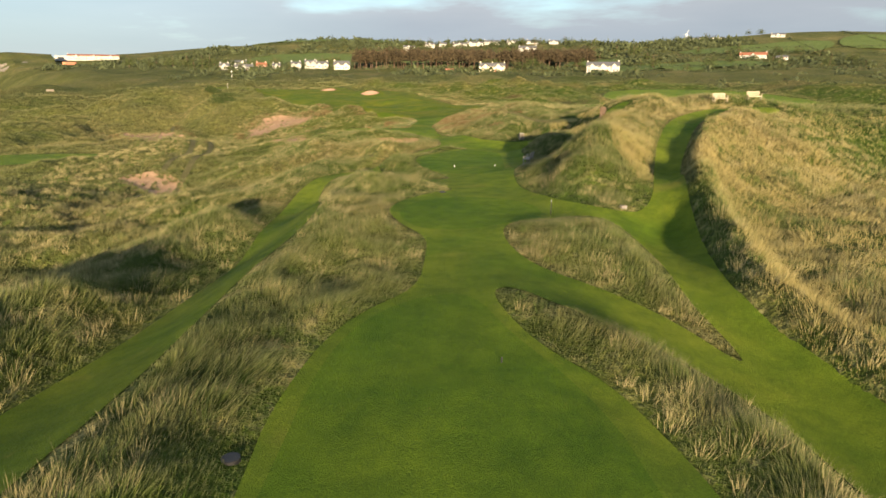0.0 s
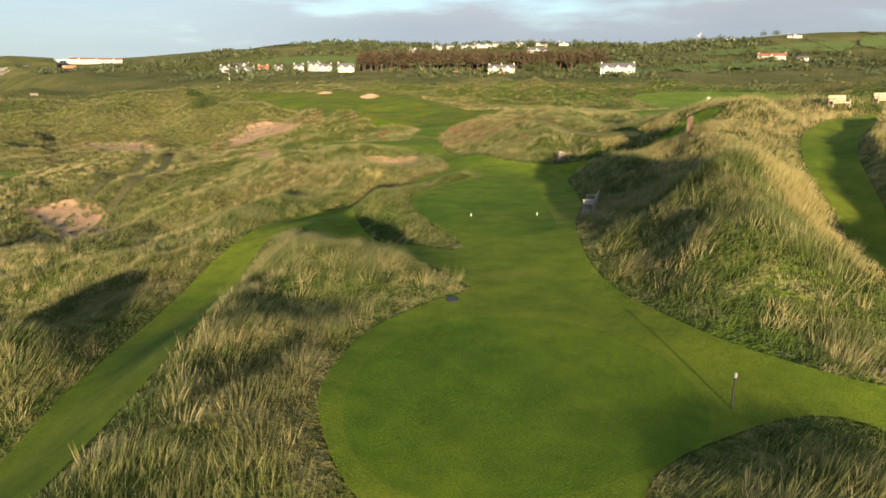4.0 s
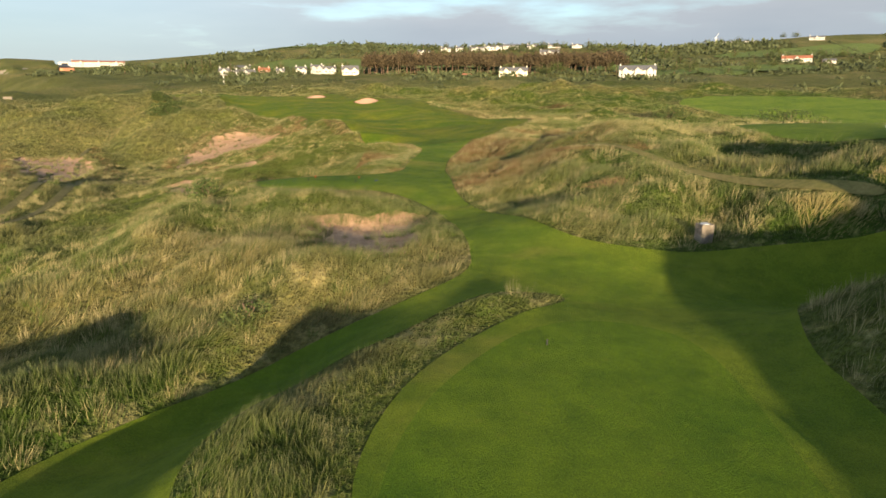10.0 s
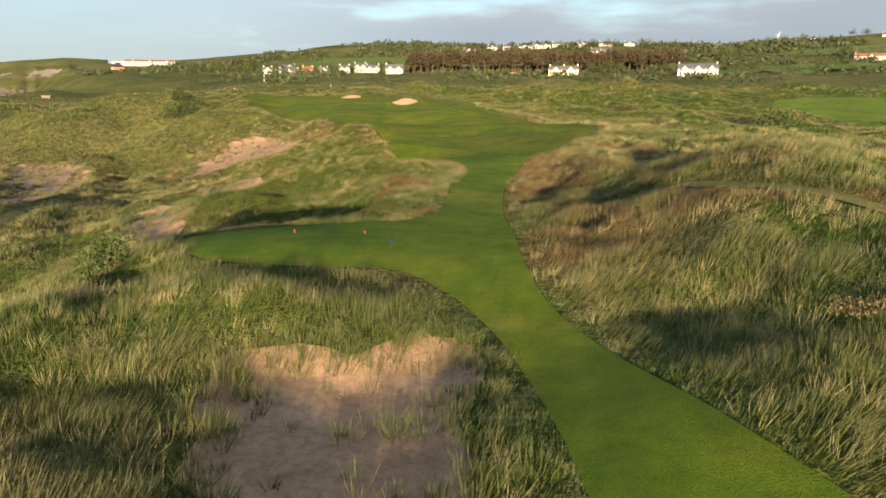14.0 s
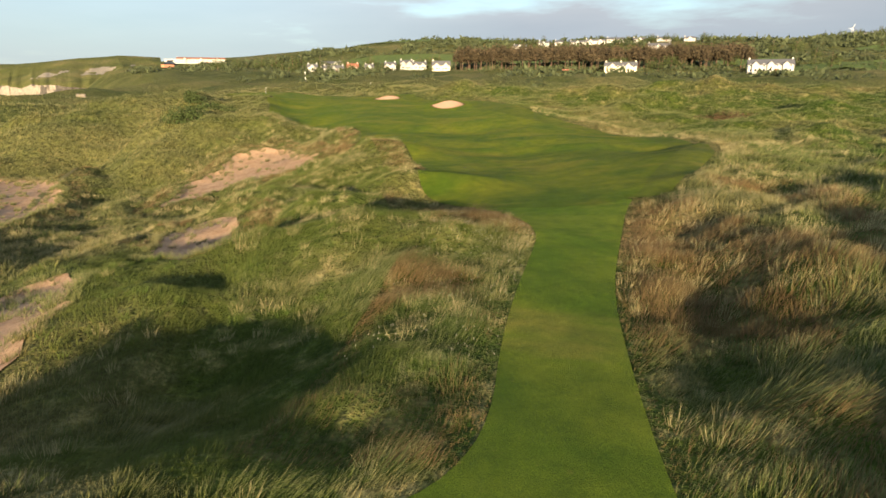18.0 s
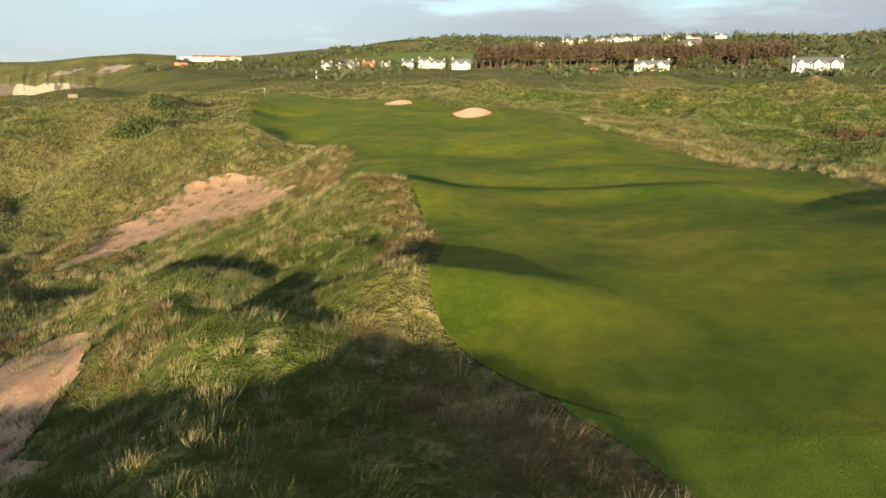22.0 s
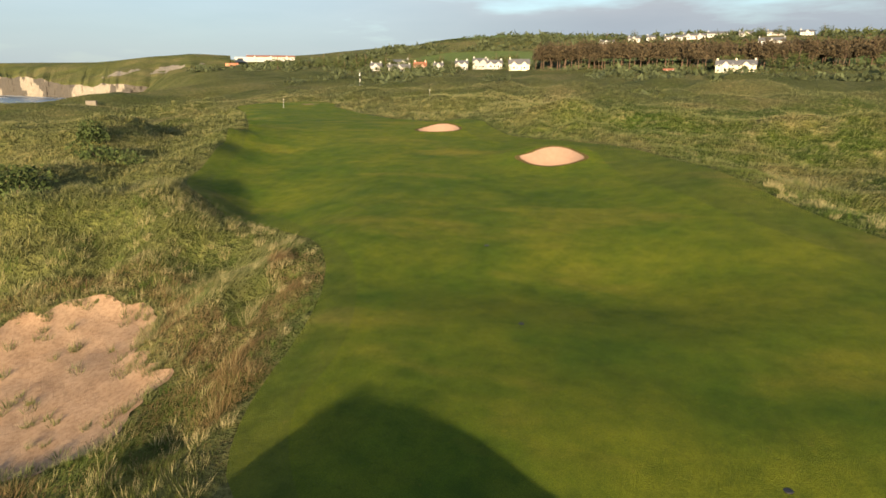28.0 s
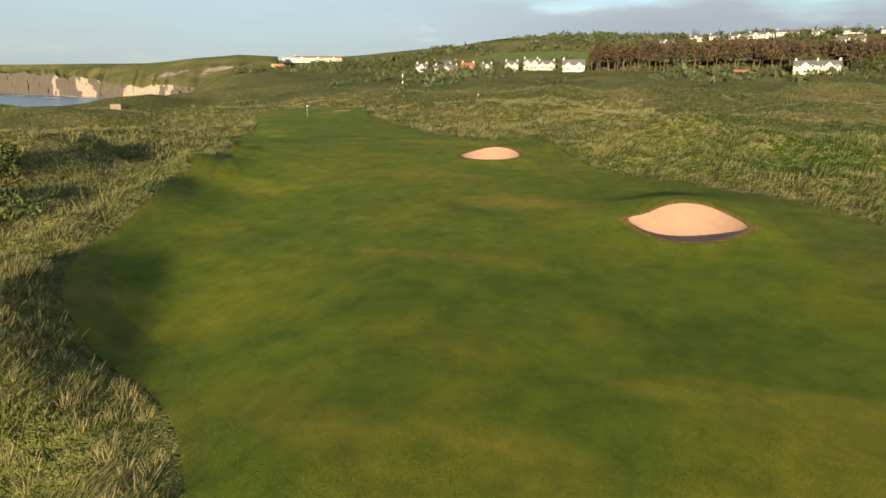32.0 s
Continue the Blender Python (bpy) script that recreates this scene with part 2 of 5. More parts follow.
def blades(name, tint=None, amount=0.0):
    m, n, l, b = material(name, 0.75, 0.2)
    col, _ = rough_colours(n, l)
    geo = n.new("ShaderNodeNewGeometry")
    each = ramp(n, l, geo.outputs["Random Per Island"], [(0.0, (0.60, 0.70, 0.56)), (0.55, (1.0, 1.0, 1.0)), (0.82, (1.35, 1.24, 1.05)), (1.0, (1.95, 1.7, 1.35))])
    col = blend(n, l, 1.0, col, each, "MULTIPLY")
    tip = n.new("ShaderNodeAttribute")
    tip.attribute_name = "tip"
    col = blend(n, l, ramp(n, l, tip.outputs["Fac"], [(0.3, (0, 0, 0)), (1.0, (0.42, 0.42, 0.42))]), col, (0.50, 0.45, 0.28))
    # roots painted dark for the shade deep among the stalks
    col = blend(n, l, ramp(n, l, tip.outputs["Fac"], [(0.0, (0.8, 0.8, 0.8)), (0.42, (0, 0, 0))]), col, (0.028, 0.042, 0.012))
    if tint:
        col = blend(n, l, amount, col, tint)
    col = blend(n, l, 1.0, col, (0.82, 0.83, 0.82), "MULTIPLY")
    l.new(col, b.inputs["Base Color"])
    tr = n.new("ShaderNodeBsdfTranslucent")
    l.new(col, tr.inputs["Color"])
    mx = n.new("ShaderNodeMixShader")
    mx.inputs["Fac"].default_value = 0.3
    l.new(b.outputs["BSDF"], mx.inputs[1])
    l.new(tr.outputs["BSDF"], mx.inputs[2])
    l.new(mx.outputs["Shader"], n["Material Output"].inputs["Surface"])
    return m


def sand_material(name, low, high):
    m, n, l, b = material(name, 0.95, 0.1)
    col = ramp(n, l, noise_node(n, l, 0.7, 6, 0.65), [(0.3, low), (0.68, high)])
    marks = noise_node(n, l, 4.5, 8, 0.8)
    col = blend(n, l, 0.5, col, ramp(n, l, marks, [(0.38, (0.42, 0.40, 0.38)), (0.56, (1.12, 1.12, 1.12))]), "MULTIPLY")
    l.new(col, b.inputs["Base Color"])
    bump_to(n, l, b, marks, 0.7, 0.12)
    return m


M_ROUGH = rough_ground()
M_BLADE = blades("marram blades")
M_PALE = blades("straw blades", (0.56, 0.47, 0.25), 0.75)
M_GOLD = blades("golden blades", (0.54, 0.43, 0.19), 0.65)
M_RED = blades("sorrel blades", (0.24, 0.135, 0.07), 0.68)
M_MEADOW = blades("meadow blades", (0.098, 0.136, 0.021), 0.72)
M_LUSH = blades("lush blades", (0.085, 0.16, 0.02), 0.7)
M_TRACK = sand_material("track earth", (0.10, 0.095, 0.04), (0.16, 0.145, 0.065))
M_TRODDEN = sand_material("trodden grass", (0.13, 0.135, 0.04), (0.24, 0.205, 0.08))
M_SAND = sand_material("dune sand", (0.31, 0.195, 0.120), (0.47, 0.315, 0.205))
M_BUNKER = plain("bunker sand", (0.315, 0.205, 0.15), 0.95, vary=0.07, scale=2.5, spec=0.1)
M_LIP = plain("worn turf lip", (0.12, 0.088, 0.03), 0.95, vary=0.45, scale=5, spec=0.1)
M_WHITE = plain("white render", (0.46, 0.45, 0.43), 0.7, vary=0.06, scale=0.5)
M_CREAM = plain("cream render", (0.66, 0.60, 0.47), 0.7, vary=0.08, scale=0.5)
M_SLATE = plain("slate roof", (0.12, 0.12, 0.13), 0.6, vary=0.25, scale=1.2)
M_TILE = plain("red tile roof", (0.30, 0.12, 0.07), 0.7, vary=0.25, scale=1.2)
M_GLASS = plain("dark window glass", (0.03, 0.035, 0.045), 0.08, spec=0.6)
M_BARK = plain("bark", (0.13, 0.085, 0.06), 0.9, vary=0.35, scale=1.5)
M_OAK = plain("weathered oak", (0.27, 0.25, 0.22), 0.75, vary=0.25, scale=14)
M_OAKPALE = plain("pale bench wood", (0.42, 0.36, 0.27), 0.75, vary=0.18, scale=14)
M_STEEL = plain("galvanised metal", (0.55, 0.57, 0.6), 0.35, metal=0.8, vary=0.1)
M_STONE = plain("walling stone", (0.21, 0.18, 0.15), 0.9, vary=0.4, scale=5)
M_BLACK = plain("black paint", (0.02, 0.02, 0.022), 0.5)
M_PAINT = plain("white paint", (0.8, 0.8, 0.78), 0.5, vary=0.05)
M_REDPAINT = plain("red paint", (0.62, 0.045, 0.02), 0.5, vary=0.08)
M_BLUE = plain("blue plastic", (0.03, 0.05, 0.14), 0.5)
M_GREY = plain("grey lid", (0.20, 0.21, 0.22), 0.6, vary=0.2)
M_YELLOW = plain("flag cloth", (0.75, 0.72, 0.5), 0.8, vary=0.08)


# ---- the lie of the land ----
LINE_Y, LINE_X = [-60,40,60,85,100,120,135,150,170,195,215,235,255,280,320,600], [2,2,1,-2,-5.5,-8.5,-10,-14,-22,-30,-38,-52,-72,-92,-100,-100]
LEVEL_Y, LEVEL_Z = [-200,0,30,65,90,106,124,142,160,180,200,220,260,320,420,560,700,850,1100,1800], [-2,-.6,-.2,-.25,.1,-.2,-.7,-.6,.3,1.7,3.0,3.9,3.6,4.5,9,15.5,24,33,44,50]
MOUNDS = []


def mound(x, y, rx, ry, turn, h):
    MOUNDS.append((x, y, rx, ry, math.cos(radians(turn)), math.sin(radians(turn)), h))


def sstep(a, b, v):
    u = np.clip((v - a) / (b - a), 0, 1)
    return u * u * (3 - 2 * u)


def table(y, ys, zs):
    return (np.interp(y - 6, ys, zs) + 2 * np.interp(y, ys, zs) + np.interp(y + 6, ys, zs)) / 4


mound(24, 34, 10, 20, 0, 0.39)  # right hill
mound(22, 60, 7, 10, -25, 0.56)  # right hill crest
mound(12, 14, 5, 12, 0, -2.05)  # hill foot
mound(10.5, 41, 3.5, 6.5, -12, 0.71)  # between mound
mound(13, 55, 5, 8, -20, -1.05)  # saddle mound
mound(17.5, 46, 3, 8, -25, -1.08)  # path right
mound(12.6, 31, 2.5, 5, -10, -1.34)  # lane right end
mound(13, 67, 5, 3, 0, -2.36)  # cross path
mound(21, 68, 4, 5, -20, 1.58)  # crest dune
mound(30, 120, 14, 20, 0, 1.74)  # bench green
mound(6.5, 15, 1.6, 6, 25, -0.30)  # near strip right
mound(6.5, 26, 2.4, 5, 30, -0.34)  # second strip
mound(-5, 14, 3.5, 8, 15, -0.37)  # near rough left
mound(-4.5, 31, 3.2, 9, 8, 0.52)  # island left
mound(-14, 18, 5, 7, 0, 0.60)  # left dune near
mound(-24, 32, 9, 9, 0, -0.95)  # left hollow
mound(-9.3, 46, 2.5, 9, 0, -1.34)  # left path low
mound(-10, 24, 2.6, 14, 0, -1.71)  # left path near
mound(-4.2, 51, 2.5, 6, 15, -1.78)  # island long
mound(-15, 50, 5, 12, 0, -0.89)  # left bank
mound(10.5, 61, 2.6, 4, 0, 0.43)  # corner mound
mound(9.5, 72, 3, 3.5, 0, -0.72)  # bin mound
mound(8, 84, 5.5, 7, 10, 1.25)  # red dune
mound(6, 97, 4.5, 9, 0, 0.37)  # red dune far
mound(17, 84, 6, 9, 0, -2.84)  # east dune
mound(-13, 76, 5, 7, 20, -0.33)  # sand dune left
mound(-16, 86, 4, 5, 0, 0.12)  # sand dune crest
mound(-6.5, 62, 2.5, 6, -30, -1.74)  # low lane
mound(-11, 86, 5, 4, 0, 0.32)  # tee ridge
mound(-16, 100, 6, 7, 0, -1.05)  # behind tee
mound(-16, 112, 6, 8, 0, -0.47)  # left knoll
mound(-13, 122, 5, 4, 0, -1.09)  # fold
mound(-27, 123, 6, 9, 30, -1.23)  # sand face
mound(3, 112, 4, 9, 0, 0.03)  # right bank path
mound(8, 126, 7, 9, 0, -0.25)  # right bank far
mound(5, 145, 6, 8, 0, -0.98)  # right bank fairway
mound(9, 166, 8, 8, 0, -1.37)  # bare ridge
mound(-21, 138, 4, 8, 25, -0.53)  # left bank fairway
mound(-37, 140, 10, 12, 0, -1.08)  # west dunes
mound(-33, 155, 5, 6, 0, -1.22)  # sand ridge
mound(-45, 170, 7, 8, 20, -0.69)  # sand bowl
mound(-34, 170, 6, 7, 20, 0.39)  # left nose
mound(-62, 175, 13, 16, 20, 3.99)  # bush hill
mound(-47, 175, 3.5, 4.5, 20, 2.92)  # knoll
mound(-52, 182, 5, 6, 20, 0.75)  # left mound far
mound(-60, 200, 6, 8, 30, 0.10)  # left mound end
mound(-80, 195, 16, 20, 0, 3.32)  # hill west
mound(-75, 222, 9, 10, 30, -1.17)  # left far ridge
mound(-40, 95, 14, 22, 0, 0.93)  # valley
mound(-95, 150, 30, 40, 0, 0.85)  # valley far
mound(-110, 205, 18, 18, 0, -4.00)  # west rise
mound(-12, 146, 14, 2.6, 5, -0.25)  # swale a
mound(-12, 160, 14, 3, 8, -0.15)  # swale b
mound(-9, 152, 14, 3, 6, -0.36)  # roll a
mound(-15, 168, 12, 4, 10, -0.53)  # roll b
mound(2, 212, 8, 8, 0, 1.10)  # far dune right
mound(-11, 222, 7, 6, -20, 0.16)  # far dune mid
mound(-26, 232, 8, 6, 0, -0.53)  # dune c
mound(-2, 196, 9, 7, 0, -0.72)  # right hollow
mound(22, 182, 10, 9, 0, -0.18)  # east mound
mound(24, 208, 13, 12, 0, 2.70)  # east ridge
mound(18, 146, 10, 12, 0, -0.09)  # east low
mound(34, 94, 11, 14, 0, 0.11)  # green plateau
mound(-40, 245, 10, 7, 0, -0.02)  # back dune
mound(-24, 197, 4, 3, 0, 1.15)  # pit one


# crests and hollows along the way
mound(10.0, 38.8, 1.9, 2.6, -15, 1.5)
mound(12.0, 46, 2.5, 5.5, -20, 2.0)
mound(15.6, 57, 2.6, 5.5, -25, 1.0)
mound(5.8, 125.4, 3.6, 1.8, 12, 0.6)  # crests on the bank beside the fairway
mound(9.4, 143.5, 4.0, 2.0, 18, 0.6)
mound(6.6, 15, 1.3, 6, 28, 0.75)
mound(6.8, 26.5, 1.9, 4.0, 35, 0.9)
mound(-4.6, 14, 1.6, 9, 6, 0.6)
mound(-3.6, 28, 1.8, 6, 4, 0.5)
mound(-3.5, 44.5, 1.9, 5.5, 32, 0.8)
mound(-3.2, 55, 1.1, 6, 20, 0.45)
mound(0.8, 64.9, 1.2, 0.8, 35, 0.35)
mound(-13.8, 12.5, 2.4, 3.6, 0, 0.8)
mound(-14.2, 22, 2.2, 4.0, 20, 0.65)
mound(-20, 24, 3.4, 4.0, 10, 1.0)
mound(-14.5, 40, 2.5, 7, 5, 0.8)
mound(10.8, 61.0, 1.6, 3.0, 0, 0.7)
mound(-11.0, 71.5, 2.0, 3.0, 35, 0.35)
mound(-5.4, 68.6, 3.2, 1.7, 0, 0.55)
mound(-5.2, 79.6, 3.2, 2.6, 0, 0.7)
mound(-8.8, 80.6, 3.2, 1.4, -8, 0.75)
mound(-15.5, 79, 2.6, 3.5, 20, 0.7)
mound(6.0, 81, 2.2, 5.0, 25, 0.6)
mound(3.4, 88, 2.0, 3.5, 10, 0.6)
mound(-14, 98.5, 6, 4.2, 10, -1.5)
mound(-14.5, 113.2, 7, 2.0, 4, 0.6)
mound(-10.5, 115.0, 2.5, 1.3, 20, 0.3)
mound(-14.5, 119.5, 5, 2.4, 4, -0.6)
mound(-15.3, 128.2, 3.2, 2.2, 0, 1.2)
mound(-11.2, 129.0, 3.8, 1.6, -5, 0.65)
mound(-20.5, 124.5, 3.5, 1.8, 10, 0.9)
mound(-20.8, 146.5, 5.6, 3.2, -12, 1.6)
mound(-9, 131.8, 5, 1.8, 3, 0.22)
mound(-8, 149.5, 12, 1.6, 2, 0.40)
mound(-46.5, 173, 4.6, 3.2, 0, 1.1)
mound(-61, 200, 3.5, 3.0, 30, 1.0)
mound(-64, 207, 3.0, 2.5, 30, 0.9)
mound(6.5, 136, 2.2, 6, -20, 0.5)
mound(-15, 214, 9, 2.5, -18, 0.9)
mound(-24, 219, 5, 2.0, 5, 0.7)
mound(-20, 216, 13, 4.0, -10, 1.5)
mound(-36, 225, 7, 4.0, -30, 1.7)
mound(-2, 209, 6, 4.0, 0, 1.0)
mound(-57.5, 191, 4.2, 6, 28, 1.9)
mound(-66, 199, 6, 5, 20, 1.4)
mound(-47, 171, 4.5, 4.0, 0, 0.4)
mound(23, 127, 7, 4.0, 20, -2.4)
mound(16, 118, 5, 4.0, 0, 1.0)
mound(-74, 214, 8, 4, 35, 1.5)
mound(-25, 217, 8, 1.1, -8, 0.8)
mound(-40, 216.8, 3.6, 2.0, 0, 0.55)
mound(-26.5, 125, 6, 4, 20, 1.1)
mound(-30, 60, 7, 9, 0, 1.3)
mound(-24, 70, 5, 5, 20, 1.6)
mound(-36, 88, 6, 8, -20, 1.5)
mound(-46, 108, 8, 8, 0, 1.8)
mound(-52, 66, 9, 9, 0, 1.4)

# dune shoulders, ridges and dips
mound(-11.2, 23.4, 4, 7.2, -25, 0.30)
mound(-3.6, 26.4, 4, 7.2, 20, -0.51)
mound(14, 30.4, 4, 7.2, -25, -0.32)
mound(-11.3, 31.1, 4, 4, 0, -0.46)
mound(9.6, 40.6, 4, 4, 0, -0.51)
mound(17.2, 41.1, 4, 4, 0, -1.05)
mound(-17.3, 42.2, 7, 7, 0, -0.69)
mound(9, 47.9, 4, 7.2, -25, 0.63)
mound(27.8, 51.1, 7, 12.6, 0, -0.60)
mound(-25.7, 52.6, 4, 4, 0, 0.48)
mound(-15.7, 55.6, 7, 7, 0, 0.74)
mound(33.4, 59.5, 7, 7, 0, -1.09)
mound(16.9, 62, 4, 4, 0, 0.37)
mound(9.7, 62.4, 4, 7.2, -25, -0.38)
mound(-11.2, 66.9, 4, 7.2, 0, -0.55)
mound(35.1, 67.5, 12, 21.6, 20, 1.89)
mound(35.1, 67.5, 4, 4, 0, -1.43)
mound(-26.2, 70, 12, 21.6, 20, -1.69)
mound(-26.2, 70, 4, 4, 0, -1.17)
mound(-17.2, 73.7, 4, 7.2, -25, 0.70)
mound(5.3, 74.7, 4, 4, 0, 0.77)
mound(18.4, 76.4, 4, 7.2, 20, 2.01)
mound(-37.7, 78.3, 12, 21.6, -25, -0.68)
mound(-3.9, 79.2, 4, 4, 0, -0.76)
mound(5.1, 80.9, 4, 4, 0, -0.42)
mound(-16.3, 84.9, 4, 7.2, 0, 0.46)
mound(15.7, 88.4, 4, 7.2, 20, 1.17)
mound(-19.1, 100.6, 7, 7, 0, -0.33)
mound(5.3, 105.6, 7, 12.6, 0, -0.79)
mound(-13.7, 105.7, 4, 4, 0, -0.99)
mound(-32.6, 110, 4, 4, 0, -0.50)
mound(-13.2, 111.1, 4, 4, 0, 0.43)
mound(-31.7, 114.9, 4, 4, 0, 0.51)
mound(-13.2, 119.6, 4, 7.2, -25, 0.66)
mound(-23.9, 122.1, 4, 7.2, -25, -1.39)
mound(-15.2, 125.9, 4, 4, 0, -0.56)
mound(-23.1, 133.6, 4, 7.2, 20, -0.89)
mound(-32.4, 134.6, 4, 7.2, 0, 0.86)
mound(-18.9, 135, 4, 4, 0, 0.53)
mound(7.7, 140.5, 12, 21.6, -25, 1.15)
mound(-60.9, 140.8, 4, 7.2, -25, -0.79)
mound(-15.2, 143.2, 7, 12.6, -25, 0.37)
mound(-31.3, 152.2, 4, 7.2, 20, 0.77)
mound(-78, 157.8, 12, 21.6, 20, -1.58)
mound(-44.2, 165.9, 4, 7.2, -25, 1.06)
mound(-56, 166.8, 4, 7.2, -25, 0.89)
mound(-38.1, 167.9, 4, 7.2, -25, -0.74)
mound(-51.2, 170.5, 4, 7.2, 20, 0.99)
mound(-57.7, 170.9, 4, 4, 0, 1.02)
mound(-74.5, 172.9, 4, 7.2, 0, -1.30)
mound(-74.5, 172.9, 7, 12.6, 0, -1.44)
mound(-52.8, 173.9, 4, 7.2, -25, 1.17)
mound(-47.1, 174.5, 4, 4, 0, -1.12)
mound(6.5, 174.9, 12, 21.6, -25, -0.33)
mound(-58.1, 175.3, 7, 12.6, 20, 0.81)
mound(-63, 185.4, 4, 7.2, -25, 0.74)
mound(-67.9, 185.5, 7, 7, 0, 1.28)
mound(-8.9, 188.8, 4, 7.2, 0, 0.67)
mound(-97.2, 214.1, 7, 12.6, 20, 0.91)
mound(9.5, 218, 12, 21.6, -25, -0.98)

# far hills
mound(-190, 960, 210, 130, 8, 26)
mound(-330, 1250, 300, 160, 0, 30)
mound(90, 880, 190, 110, 0, 16)
mound(560, 1000, 330, 190, 12, 36)
mound(980, 1250, 420, 240, 0, 40)
mound(330, 700, 160, 90, 0, 6)
mound(-540, 860, 120, 90, 20, 14)
mound(-420, 760, 90, 70, 0, 7)

LATTICE = np.random.RandomState(5).rand(256, 256)


def vnoise(x, y, size, seed=0):
    """Smooth value noise from -1 to 1."""
    u, v = x / size + 17.3 * seed, y / size + 9.1 * seed
    i, j = np.floor(u).astype(int), np.floor(v).astype(int)
    f, g = u - i, v - j
    f, g = f * f * (3 - 2 * f), g * g * (3 - 2 * g)
    at = lambda p, q: LATTICE[p % 256, q % 256]
    low = at(i, j) * (1 - f) + at(i + 1, j) * f
    high = at(i, j + 1) * (1 - f) + at(i + 1, j + 1) * f
    return 2 * (low * (1 - g) + high * g) - 1


def rounded(points, rounds=2):
    """A closed outline with its corners cut."""
    p = np.array(points, float)
    for _ in range(rounds):
        q = np.roll(p, -1, 0)
        p = np.stack([0.75 * p + 0.25 * q, 0.25 * p + 0.75 * q], 1).reshape(-1, 2)
    return p


def inside(x, y, poly):
    hit = np.zeros(x.shape, bool)
    px, py = poly[:, 0], poly[:, 1]
    near = (x >= px.min()) & (x <= px.max()) & (y >= py.min()) & (y <= py.max())
    xs, ys = x[near], y[near]
    got = np.zeros(xs.shape, bool)
    for (x0, y0), (x1, y1) in zip(poly, np.roll(poly, -1, 0)):
        if y0 != y1:
            got ^= ((y0 > ys) != (y1 > ys)) & (xs < (x1 - x0) * (ys - y0) / (y1 - y0) + x0)
    hit[near] = got
    return hit


def edge_distance(x, y, poly, reach):
    """Distance to the outline, positive inside, clipped at reach."""
    d = np.full(x.shape, reach, float)
    px, py = poly[:, 0], poly[:, 1]
    near = (x > px.min() - reach) & (x < px.max() + reach) & (y > py.min() - reach) & (y < py.max() + reach)
    xs, ys, best = x[near], y[near], d[near]
    for (x0, y0), (x1, y1) in zip(poly, np.roll(poly, -1, 0)):
        ex, ey = x1 - x0, y1 - y0
        t = np.clip(((xs - x0) * ex + (ys - y0) * ey) / max(ex * ex + ey * ey, 1e-9), 0, 1)
        best = np.minimum(best, np.hypot(xs - x0 - t * ex, ys - y0 - t * ey))
    d[near] = best
    return np.where(inside(x, y, poly), d, -d)


def oval(x, y, rx, ry, turn=0, n=28):
    c, s = math.cos(radians(turn)), math.sin(radians(turn))
    k = [2 * math.pi * i / n for i in range(n)]
    return np.array([(x + rx * math.cos(q) * c - ry * math.sin(q) * s, y + rx * math.cos(q) * s + ry * math.sin(q) * c) for q in k])


def ragged(poly, step=0.45, amount=0.55, size=1.5):
    """The outline with an uneven, wind-worn edge."""
    out = []
    for p0, p1 in zip(poly, np.roll(poly, -1, 0)):
        n = max(1, int(np.hypot(*(p1 - p0)) / step))
        out += [p0 + (p1 - p0) * k / n for k in range(n)]
    out = np.array(out)
    mid = out.mean(0)
    way = (out - mid) / np.linalg.norm(out - mid, axis=1)[:, None]
    return out + way * (amount * (vnoise(out[:, 0], out[:, 1], size, 41) + 0.6 * vnoise(out[:, 0], out[:, 1], size * 0.45, 42) + 0.35 * vnoise(out[:, 0], out[:, 1], size * 0.2, 43)))[:, None]


# outlines of what is mown
LANE_WEST = [(-13, -12), (-11.2, 4), (-10.3, 14.5), (-9.7, 20.6), (-9.5, 28), (-10.2, 36), (-11, 43), (-11.3, 49), (-10.8, 53.3), (-9.8, 58.6), (-8.4, 61.5),
             (-6.6, 63.3), (-4.6, 65.4), (-1.8, 66.3), (0.2, 68.4), (0.2, 71.2), (-0.1, 73.9), (-1.1, 78.8), (-2.2, 81.3), (-3.2, 82.9), (-5.1, 84.9),
             (-8.6, 84), (-12.1, 84.3), (-14.4, 86.8), (-15.6, 90.3), (-14.5, 91.1), (-11.5, 91.5), (-7.8, 92.1), (-6.5, 92.5), (-5.4, 93.8), (-4.9, 96),
             (-5.1, 100.2), (-5, 104.5), (-4.7, 109.5), (-4.5, 113.4), (-5.4, 116.6), (-7, 119.6), (-9, 121.8), (-8, 124)]
LANE_EAST = [(1, 122.5), (0.2, 119.8), (-0.6, 113.9), (-1.6, 106.3), (-1.7, 99.9), (-1.6, 94), (-1.1, 90.6), (-0.8, 86), (-0.3, 82.5), (0.6, 80), (2, 76.4),
             (3.3, 73.2), (4.8, 71.2), (7.3, 70.4), (10, 70.4), (12.1, 69.8), (15, 68.9), (20, 68.5), (20, 66), (14.5, 66), (11, 66.6), (9.4, 64.5), (8.1, 61.4),
             (8.2, 59), (8, 55), (7.3, 52.7), (6.1, 47.5), (5.7, 43.3), (5.8, 40), (7.1, 35.5), (8.7, 33.6), (10.1, 33), (11.7, 33.6), (12.9, 35.5)]
LANE_HILL = [(13.8, 38.5), (15.8, 44.5), (17.7, 50.1), (21, 58), (25, 63.5), (31, 70.2), (37, 72), (38, 69.5), (31, 66), (26.5, 60), (22.5, 55), (19.5, 48.5),
             (16.8, 42.5), (14.5, 35), (13.6, 30.5), (12, 24.1), (12, 20.8), (12.7, 17.3), (13, 15.3), (14, 8), (14.5, -12)]
